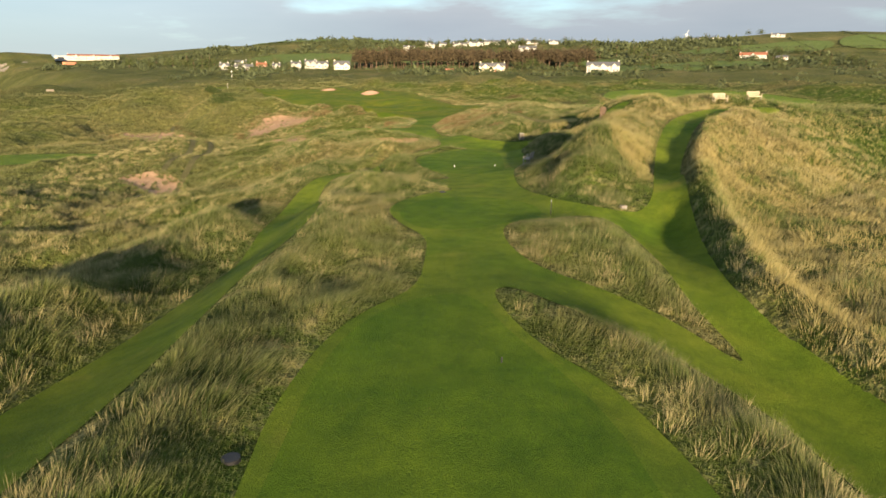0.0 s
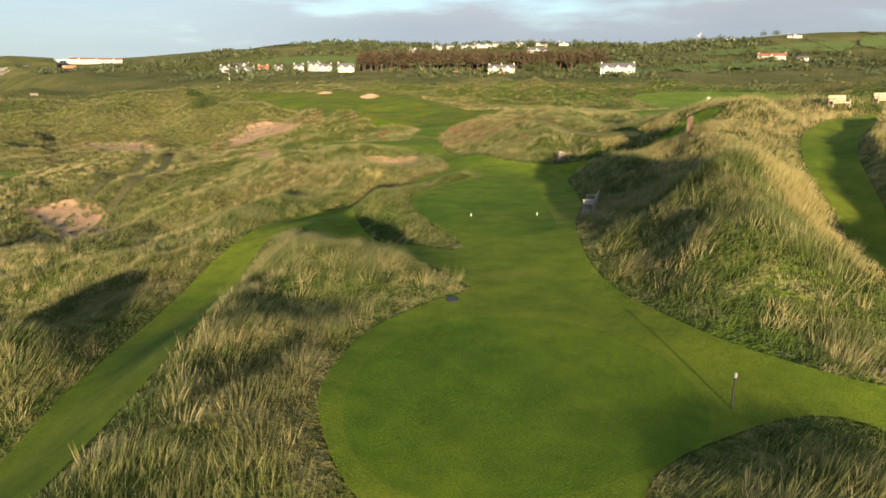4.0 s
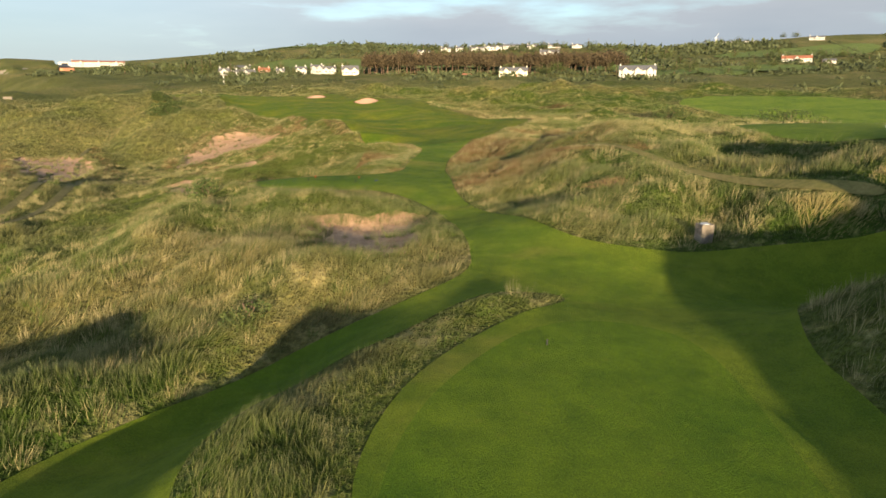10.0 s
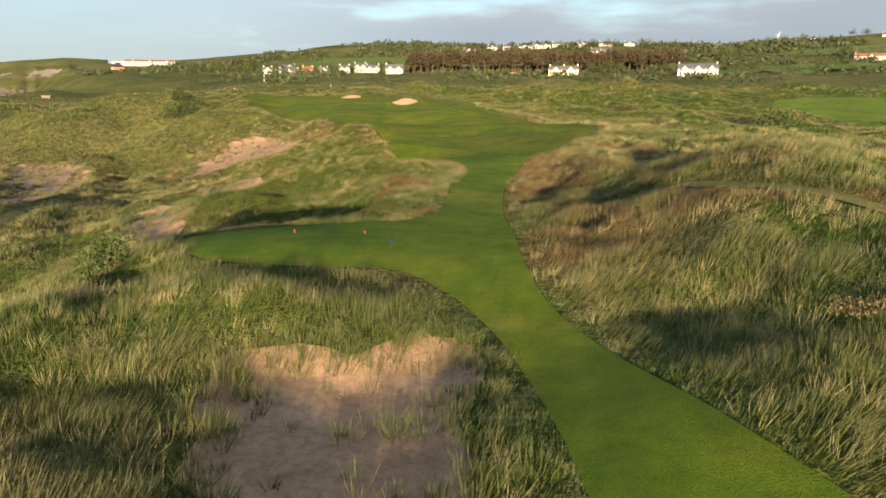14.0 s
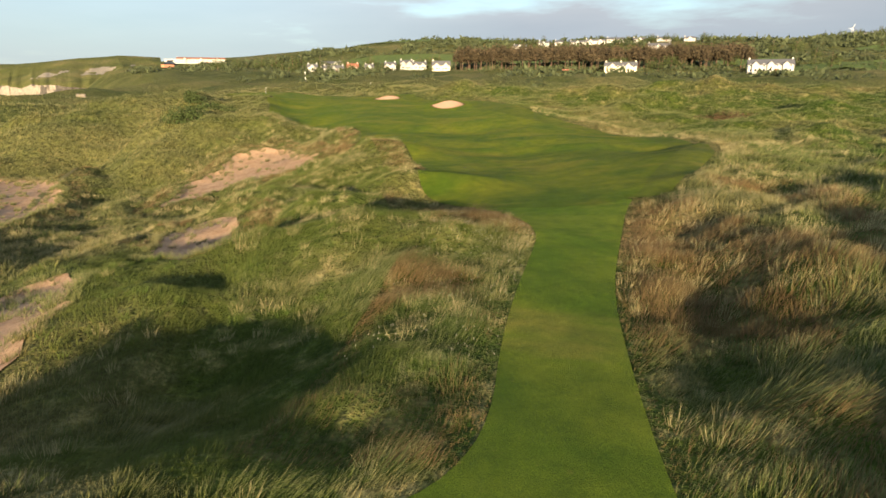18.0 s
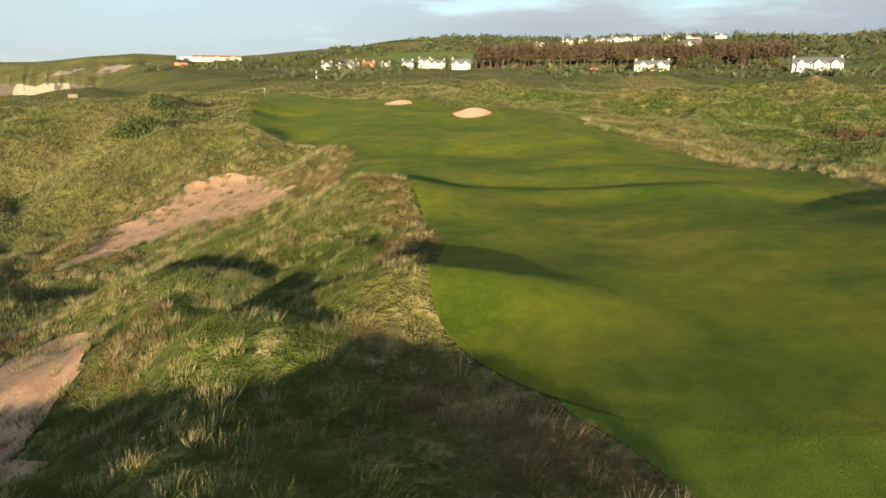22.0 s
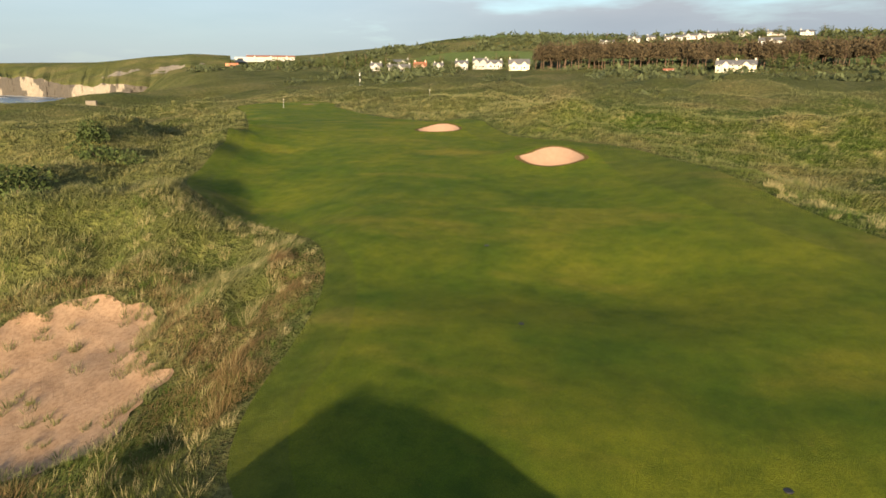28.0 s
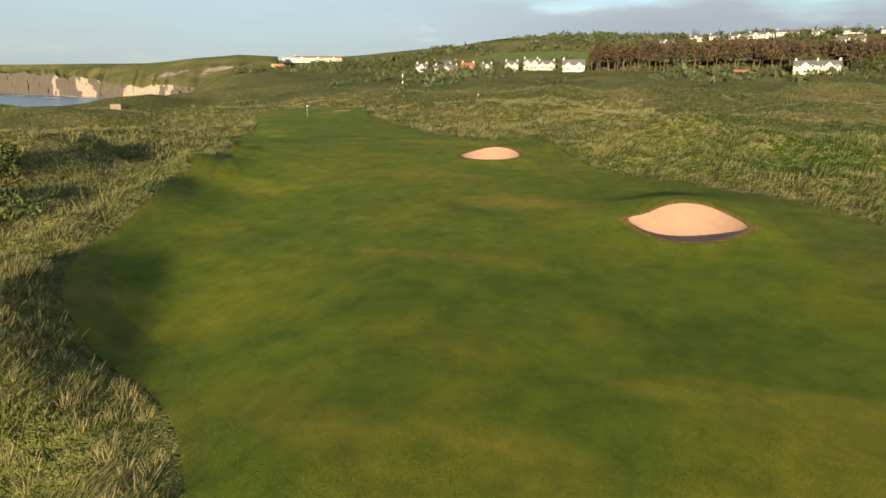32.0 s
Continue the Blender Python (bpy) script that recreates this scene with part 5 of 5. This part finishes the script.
# ---- houses ----
def gable_block(w, d, h, rise, bm=None, x=0.0, y=0.0):
    """Walls with gables at both ends of the x axis."""
    bm = bm or bmesh.new()
    v = [bm.verts.new(p) for p in ((x - w / 2, y - d / 2, -1.5), (x + w / 2, y - d / 2, -1.5), (x + w / 2, y + d / 2, -1.5), (x - w / 2, y + d / 2, -1.5),
                                   (x - w / 2, y - d / 2, h), (x + w / 2, y - d / 2, h), (x + w / 2, y + d / 2, h), (x - w / 2, y + d / 2, h),
                                   (x - w / 2, y, h + rise), (x + w / 2, y, h + rise))]
    for f in ((0, 1, 5, 4), (2, 3, 7, 6), (1, 2, 6, 9, 5), (3, 0, 4, 8, 7), (3, 2, 1, 0), (4, 5, 9, 8), (6, 7, 8, 9)):
        bm.faces.new([v[i] for i in f])
    return bm


def roof_slab(w, d, h, rise, over=0.4):
    bm = bmesh.new()
    rows = []
    for lift in (0.06, 0.28):
        drop = rise * over / (d / 2)
        rows.append([bm.verts.new(p) for p in ((-w / 2 - over, -d / 2 - over, h + lift - drop), (w / 2 + over, -d / 2 - over, h + lift - drop),
                                               (w / 2 + over, 0, h + rise + lift), (-w / 2 - over, 0, h + rise + lift),
                                               (w / 2 + over, d / 2 + over, h + lift - drop), (-w / 2 - over, d / 2 + over, h + lift - drop))])
    lo, hi = rows
    for f in ((0, 1, 2, 3), (3, 2, 4, 5)):
        bm.faces.new([hi[i] for i in f])
        bm.faces.new([lo[i] for i in f[::-1]])
    for i, j in ((0, 1), (1, 2), (2, 4), (4, 5), (5, 3), (3, 0)):
        bm.faces.new((lo[i], lo[j], hi[j], hi[i]))
    return bm


def house(x, y, w, d, h, rise, turn, wall, roof, label, gables=0, chimneys=2, group="houses", category="house", name="house", floors=0):
    """Its front looks along its own -y, towards the links."""
    h, rise = h * 0.82, rise * 0.85
    o = thing(name, x, y, ground_z(x, y), turn, label, category, group)
    part("wall", gable_block(w, d, h, rise), wall, o)
    part("roof", roof_slab(w, d, h, rise), roof, o)
    floors = floors or max(1, round(h / 2.9))
    cols = max(2, int(w / 3.2))
    for fl in range(floors):
        for k in range(cols):
            cx, cz = -w / 2 + (k + 0.5) * w / cols, 0.9 + fl * 2.8
            win = part("window", box(cx - 0.62, cx + 0.62, -d / 2 - 0.06, -d / 2 + 0.02, cz - 0.08, cz + 1.38), M_PAINT, o)
            part("pane", box(cx - 0.52, cx + 0.52, -d / 2 - 0.075, -d / 2 - 0.06, cz + 0.02, cz + 1.28), M_GLASS, win)
    part("door", box(-0.5 + w * 0.13, 0.5 + w * 0.13, -d / 2 - 0.09, -d / 2 + 0.02, -0.2, 2.05), M_TILE, o)
    for k in range(gables):
        gx0 = -w / 2 + (k + 0.5) * w / gables
        gw = min(3.8, 0.5 * w / gables)
        bm = gable_block(3.0, gw, h, gw * 0.5)
        bmesh.ops.rotate(bm, verts=bm.verts, cent=(0, 0, 0), matrix=Matrix.Rotation(math.pi / 2, 3, "Z"))
        bmesh.ops.translate(bm, verts=bm.verts, vec=(gx0, -d / 2 - 0.2, 0))
        part("gable_wall", bm, wall, o)
        bm = roof_slab(3.0, gw, h, gw * 0.5, 0.3)
        bmesh.ops.rotate(bm, verts=bm.verts, cent=(0, 0, 0), matrix=Matrix.Rotation(math.pi / 2, 3, "Z"))
        bmesh.ops.translate(bm, verts=bm.verts, vec=(gx0, -d / 2 - 0.2, 0))
        part("gable_roof", bm, roof, o)
        win = part("window", box(gx0 - 0.8, gx0 + 0.8, -d / 2 - 1.76, -d / 2 - 1.68, 0.8, 2.2), M_PAINT, o)
        part("pane", box(gx0 - 0.7, gx0 + 0.7, -d / 2 - 1.78, -d / 2 - 1.76, 0.9, 2.1), M_GLASS, win)
    for k in range(chimneys):
        cx = (-w / 2 + 0.7) if k == 0 else (w / 2 - 0.7 if k == 1 else 0)
        part("chimney", box(cx - 0.45, cx + 0.45, -0.4, 0.4, h + rise - 0.8, h + rise + 1.3), wall, o)
    return o


W, S = M_WHITE, M_SLATE
PINK = plain("pink render", (0.62, 0.36, 0.30), 0.7, vary=0.08, scale=0.5)
GREYR = plain("grey render", (0.40, 0.39, 0.37), 0.8, vary=0.1, scale=0.5)
house(-202, 574, 8, 7, 4.6, 2.6, 18, W, S, "white rendered house with a slate roof", 1)
house(-188, 585, 16, 7, 3.4, 2.6, 18, W, S, "long low white house with a slate roof", 1)
house(-220, 664, 19, 8, 4.4, 2.4, 20, W, S, "white house on the wooded slope above the row", 2)
house(-172, 586, 9, 7, 4.2, 3.0, 16, PINK, M_TILE, "pink house with red tiled gables", 2)
house(-161, 596, 7, 7, 4.0, 2.4, 16, GREYR, S, "grey rendered house with a slate roof", 1)
house(-140, 585, 9, 8, 5.0, 2.6, 14, W, S, "white two-storey house with a slate roof", 2)
house(-128, 591, 10, 8, 6.4, 2.4, 14, GREYR, S, "grey stone two-storey house with bay windows", 2)
house(-117, 590, 11, 7, 4.2, 2.8, 14, W, S, "white house with dark roof and chimneys", 2)
house(-97, 579, 14, 8, 4.6, 4.0, 12, M_CREAM, S, "cream gabled house beside the pine wood", 2, 1)
house(38, 556, 22, 9, 5.6, 3.2, -8, M_CREAM, S, "large cream house with tall chimneys among trees", 2, 3)
house(1, 560, 7, 4, 2.4, 1.2, 0, M_CREAM, M_TILE, "small garden shed at the wood's edge", 0, 0, "", "shed", "shed")
house(122, 506, 25, 11, 5.6, 3.6, -12, W, S, "large white gabled house at the edge of the links", 3, 2)
for hx, hy, hw, g in ((-52, 838, 15, 1), (-25, 850, 12, 1), (-8, 856, 9, 0), (14, 850, 18, 1), (34, 856, 22, 2), (57, 862, 20, 0), (84, 862, 14, 1), (112, 868, 16, 0), (140, 868, 12, 1)):
    house(hx, hy, hw, 8, 3.6, 2.4, -4, W, S, "white bungalow on the skyline of the hill", g, 1, "hilltop houses")
house(97, 796, 22, 9, 5.0, 3.4, -10, W, S, "large white house with a tall chimney on the hill", 1, 2)
house(322, 683, 26, 8, 3.8, 3.0, -24, W, M_TILE, "white farmhouse with a gabled porch", 1, 2)
house(345, 668, 11, 6, 2.8, 1.8, -24, W, S, "low white outbuilding of the farm", 0, 0)
house(400, 1020, 60, 9, 3.0, 1.6, -20, W, S, "long low white building on the ridge", 0, 0)
house(470, 930, 18, 8, 3.6, 2.4, -26, W, S, "white farmhouse on the hillside", 1, 1)
# the long white clubhouse
hotel = house(-552, 990, 70, 14, 7.0, 2.8, 30, W, M_TILE, "long white building with red tiled gables", 3, 1, "", "hotel", "clubhouse")
part("annexe", box(-52, -33.2, -8, 7, -2, 5.2), W, hotel)
part("annexe_window", box(-48, -40, -8.08, -8, 1.0, 3.4), M_GLASS, hotel)
cont = thing("container", -432, 724, ground_z(-432, 724), 20, "rusty orange container beside the coast track", "container")
part("body", box(-7, 7, -1.5, 1.5, 0, 3.2, 0.1), M_TILE, cont)
part("door", box(-6.5, -3.5, -1.58, -1.5, 0.2, 2.9), plain("faded door paint", (0.4, 0.2, 0.1), 0.7), cont)
hut = thing("shelter", -197, 312, ground_z(-197, 312), 30, "small grey stone shelter among the dunes", "shelter")
part("wall", box(-1.6, 1.6, -0.9, 0.9, -0.5, 1.5), M_STONE, hut)
part("roof", box(-1.8, 1.8, -1.1, 1.1, 1.5, 1.65), M_STONE, hut)

# wind turbine on the ridge
tb = thing("wind_turbine", 396, 1086, ground_z(396, 1086), 20, "small white three-bladed wind turbine on the ridge", "wind turbine")
tb.scale = (0.62, 0.62, 0.62)
part("tower", rod([(0, 0, -2), (0, 0, 26)], [0.9, 0.5], 10), M_PAINT, tb)
part("nacelle", box(-0.7, 0.7, -1.6, 1.6, 25.6, 27.0, 0.2), M_PAINT, tb)
for k in range(3):
    a = radians(25 + 120 * k)
    part("blade", rod([(0, -1.9, 26.3), (3 * math.sin(a), -1.9, 26.3 + 3 * math.cos(a)), (12 * math.sin(a), -1.9, 26.3 + 12 * math.cos(a))], [0.3, 0.55, 0.12], 6), M_PAINT, tb)


# ---- trees ----
def tree(kind, tall, seed, x, y, label, category="tree", group=""):
    r = random.Random(seed)
    t = thing("pine_tree" if kind == "pine" else "tree", x, y, ground_z(x, y) - 0.2, 0, label, category, group)
    bend = [(0, 0, -0.5), (r.uniform(-.2, .2), r.uniform(-.2, .2), tall * 0.3), (r.uniform(-.6, .6), r.uniform(-.6, .6), tall * 0.62), (r.uniform(-.9, .9), r.uniform(-.9, .9), tall * 0.92)]
    bm = rod(bend, [0.32, 0.25, 0.17, 0.05], 6)
    low = 0.42 if kind == "pine" else 0.25
    for k in range(6):
        a, z = r.uniform(0, 6.28), tall * r.uniform(low, 0.8)
        ln = tall * r.uniform(0.14, 0.24)
        rod([(0, 0, z), (ln * math.cos(a), ln * math.sin(a), z + ln * 0.5)], [0.09, 0.03], 4, bm)
    part("trunk", bm, M_BARK, t)
    n = 420
    wide = 0.26 if kind == "pine" else 0.42
    v, f = leaf_cloud(n, tall * wide, tall * wide, tall * (0.46 if kind == "pine" else 0.55), tall * 0.065, seed, 10)
    v[:, 2] += tall * (low + 0.02)
    c = sheet("crown", v, f, M_PINE if kind == "pine" else M_LEAF, False)
    c.parent = t
    return t


r = random.Random(8)
pines = [tree("pine", h, 40 + k, -86 + k * 5, 584 + (k % 3) * 3, "brown-barked pine with a thin rusty crown", group="pine wood") for k, h in enumerate((17, 20, 16, 21, 18))]
leafy = [tree("leafy", h, 60 + k, -240 - 14 * k, 600 + 9 * k, "rounded dark green broadleaf tree", group="broadleaf trees") for k, h in enumerate((8, 11, 14))]
for k in range(164):
    x, y = -82 + (k % 41) * 5.3 + r.uniform(-2, 2), 586 + (k // 41) * 10 + r.uniform(-4, 4)
    if 26 < x < 52 and y < 592:
        continue
    copy_thing(pines[k % 5], pose(x, y, ground_z(x, y) - 0.2, 0, 0, r.uniform(0, 360)))
for k in range(95):
    if k < 30:
        x, y = r.uniform(-330, -100), r.uniform(600, 680)
    elif k < 42:
        x, y = r.uniform(18, 130), r.uniform(560, 585)
    elif k < 70:
        x, y = r.uniform(130, 420), r.uniform(560, 760)
    elif k < 84:
        x, y = r.uniform(-60, 190), r.uniform(800, 880)
    else:
        x, y = r.uniform(250, 520), r.uniform(900, 1090)
    copy_thing(leafy[k % 3], pose(x, y, ground_z(x, y) - 0.2, 0, 0, r.uniform(0, 360)))

for k in range(46):  # garden trees round the row of houses
    x, y = (r.uniform(-232, -92), r.uniform(566, 580)) if k < 30 else (r.uniform(8, 150), r.uniform(500, 552))
    s = r.uniform(0.28, 0.6)
    copy_thing(leafy[k % 3], pose(x, y, ground_z(x, y) - 0.2, 0, 0, r.uniform(0, 360)) @ Matrix.Scale(s, 4))

# ---- scrub, hedges and fields on the far slopes ----
def scrub(name, xs, ys, sizes, mat, label, per=26):
    vs, rr = [], np.random.RandomState(31)
    z = looked_up(HIGH, xs, ys)
    for x, y, zz, s in zip(xs, ys, z, sizes):
        d = rr.randn(per, 3)
        d /= np.linalg.norm(d, axis=1)[:, None]
        p = d * (s, s, s * 0.62) + (0, 0, s * 0.25)
        p[:, 2] = np.maximum(p[:, 2], 0)
        e1, e2 = rr.randn(per, 3) * s * 0.42, rr.randn(per, 3) * s * 0.42
        vs.append((np.stack([p - e1 * 0.5, p + e1 * 0.5, p + e2], 1) + (x, y, zz)).reshape(-1, 3))
    v = np.concatenate(vs)
    return tagged(sheet(name, v, np.arange(len(v)).reshape(-1, 3), mat, False), label, "scrub", kind="stuff")


FIELDS = [rounded(p) for p in ([(-330, 985), (-60, 960), (-20, 930), (-70, 900), (-300, 925)], [(135, 545), (300, 590), (330, 650), (180, 640), (120, 580)], [(250, 720), (450, 770), (540, 900), (300, 810)],
            [(-250, 700), (-110, 690), (-90, 800), (-230, 830)], [(-90, 690), (60, 700), (90, 740), (-60, 735)], [(480, 800), (640, 830), (700, 960), (560, 930)], [(100, 600), (160, 640), (200, 700), (130, 700)])]
rs = np.random.RandomState(12)
n = 9000
sx, sy = rs.uniform(-420, 420, n), rs.uniform(260, 1150, n)
want = vnoise(sx, sy, 70, 31) + 0.6 * vnoise(sx, sy, 24, 32) > np.where(sy < 560, 0.55, -0.1)
want &= sx > np.interp(sy, COAST_Y, COAST_X) + 40
for p in (*MOWN_ALL, *FIELDS):
    want &= ~inside(sx, sy, p)
scrub("gorse_scrub", sx[want], sy[want], rs.uniform(0.8, 2.6, want.sum()) * (1 + (sy[want] - 260) / 500), M_SCRUB, "dark scrub and gorse scattered over the slopes")
hx, hy = [], []
for x0, y0, x1, y1 in ((-260, 603, -100, 612), (-100, 700, 140, 720), (150, 590, 420, 640), (180, 700, 460, 760), (130, 520, 300, 560), (260, 800, 560, 830), (-330, 900, -60, 930),
                       (420, 640, 470, 900), (230, 590, 250, 800), (-80, 578, 20, 574), (50, 570, 110, 560), (500, 760, 760, 800), (560, 700, 600, 1000), (-40, 740, -30, 830)):
    k = int(math.hypot(x1 - x0, y1 - y0) / 2.6)
    hx += list(np.linspace(x0, x1, k) + rs.uniform(-1, 1, k))
    hy += list(np.linspace(y0, y1, k) + rs.uniform(-1, 1, k))
scrub("hedgerow", np.array(hx), np.array(hy), rs.uniform(1.3, 2.6, len(hx)), M_SCRUB, "dark field hedges on the hillsides", 18)
FIELD = turf("pasture", (0.100, 0.145, 0.038), (0.135, 0.180, 0.050), (0.19, 0.19, 0.075), 0.0)
for p in FIELDS:
    tagged(patch("pasture", p, 10, 1.2, FIELD), "smooth bright green pasture on the hillside", "field", "pastures", kind="structure")

# ---- chalk cliffs and the headland above them ----
M_CHALK = sand_material("chalk rock", (0.17, 0.145, 0.115), (0.40, 0.35, 0.29))
M_BASALT = sand_material("dark cliff rock", (0.06, 0.055, 0.05), (0.13, 0.115, 0.10))
SHORE = np.array([(-1700, 1180), (-1106, 881), (-1002, 855), (-860, 803), (-760, 765), (-690, 742), (-614, 730), (-565, 730), (-525, 752), (-470, 770)], float)
EDGE_Z = [30, 25, 21, 17, 12, 8, 5, 3, 6, 8]
RIDGE = np.array([(-1900, 1300), (-1231, 964), (-1100, 930), (-975, 892), (-860, 860), (-780, 842), (-715, 845), (-668, 860), (-622, 893), (-578, 926)], float)
RIDGE_Z = [36, 29, 30, 31, 32, 33, 36, 41, 47, 45]
n_s, n_face, n_slope = 300, 9, 26
s_at, knots = np.linspace(0, 1, n_s), np.linspace(0, 1, len(SHORE))
foot = np.stack([np.interp(s_at, knots, SHORE[:, 0]), np.interp(s_at, knots, SHORE[:, 1])], 1)
crest = np.stack([np.interp(s_at, knots, RIDGE[:, 0]), np.interp(s_at, knots, RIDGE[:, 1])], 1)
edge_z, crest_z = np.interp(s_at, knots, EDGE_Z), np.interp(s_at, knots, RIDGE_Z)
inwards = (crest - foot) / np.linalg.norm(crest - foot, axis=1)[:, None]
along = np.cumsum(np.r_[0, np.hypot(*np.diff(foot, axis=0).T)])
edge_z = edge_z + 2.5 * vnoise(along, along * 0, 22, 61) + 1.2 * vnoise(along, along * 0, 7, 62)
rows = []
for j in range(n_face + 1):
    f = j / n_face
    z = -11 + (edge_z + 11) * f
    out = 9 * f + 7 * vnoise(along, z * 0.2, 30, 63) + 4 * vnoise(along, z, 9, 64) + 2 * vnoise(along, z, 4, 65)
    rows.append(np.column_stack([foot + inwards * out[:, None], z]))
face_v = np.concatenate(rows)
top = rows[-1]
rows = []
for j in range(n_slope + 1):
    f = j / n_slope
    xy = top[:, :2] * (1 - f) + crest * f
    rise = f ** 0.8
    z = edge_z * (1 - rise) + crest_z * rise + math.sin(math.pi * min(f, 0.96)) * (3.0 * vnoise(xy[:, 0], xy[:, 1], 40, 66) + 1.6 * vnoise(xy[:, 0], xy[:, 1], 15, 67))
    rows.append(np.column_stack([xy, z]))
rows.append(np.column_stack([crest + inwards * 150, crest_z - 25]))
slope_v = np.concatenate(rows)


def grid_faces(count):
    q = (np.arange(count)[:, None] * n_s + np.arange(n_s - 1)[None]).ravel()
    return np.stack([q, q + 1, q + n_s + 1, q + n_s], 1)


def stretches(x, spans):
    """1 well within any of the spans, 0 outside them."""
    return np.max([sstep(a - 6, a + 6, x) * (1 - sstep(b - 6, b + 6, x)) for a, b in spans], 0)


q = grid_faces(n_face)
mid = face_v[q].mean(1)
bare = stretches(mid[:, 0], [(-905, -868), (-815, -735), (-715, -590)]) * (0.56 + 0.85 * vnoise(mid[:, 0], mid[:, 2] * 1.5, 13, 68)) > 0.5
tagged(sheet("cliff", face_v, q[~bare], M_BASALT, False), "dark grey rock of the sea cliffs", "cliff", "sea cliffs", kind="structure")
tagged(sheet("chalk_cliff", face_v, q[bare], M_CHALK, False), "white chalk faces of the sea cliffs above the surf", "cliff", "sea cliffs", kind="structure")
q = grid_faces(n_slope + 1)
mid = slope_v[q].mean(1)
level = mid[:, 2] + 2.5 * vnoise(mid[:, 0], mid[:, 1], 18, 69)
scar = (stretches(mid[:, 0], [(-640, -618)]) * (level > 14) * (level < 22) + stretches(mid[:, 0], [(-602, -560)]) * (level > 19) * (level < 31)) * (0.75 + 0.6 * vnoise(mid[:, 0], mid[:, 1], 10, 70)) > 0.5
tagged(sheet("headland", slope_v, q[~scar], M_ROUGH), "olive and brown moorland slope above the sea cliffs", "hillside", kind="structure")
tagged(sheet("quarry_scar", slope_v, q[scar], M_CHALK, False), "bare white chalk scars on the hillside", "scar", kind="structure")
M_FOAM = plain("sea foam", (0.72, 0.74, 0.75), 0.8, vary=0.12, scale=0.3)
for k, (x0, y0, x1, y1, wide) in enumerate(((-1010, 838, -880, 792, 7), (-850, 782, -770, 748, 9), (-750, 735, -690, 716, 9), (-680, 714, -610, 706, 7), (-980, 800, -900, 768, 5), (-800, 722, -730, 694, 5))):
    surf = ragged(np.array([(x0, y0), (x1, y1), (x1 + 6, y1 + wide), (x0 + 6, y0 + wide)], float), 6.0, 5.0)
    tagged(sheet("surf", np.column_stack([np.concatenate([surf, [surf.mean(0)]]), np.full(len(surf) + 1, -9.7)]),
                 [(i, (i + 1) % len(surf), len(surf)) for i in range(len(surf))], M_FOAM, False), "white line of breaking surf under the cliffs", "surf", "breaking waves", kind="structure")
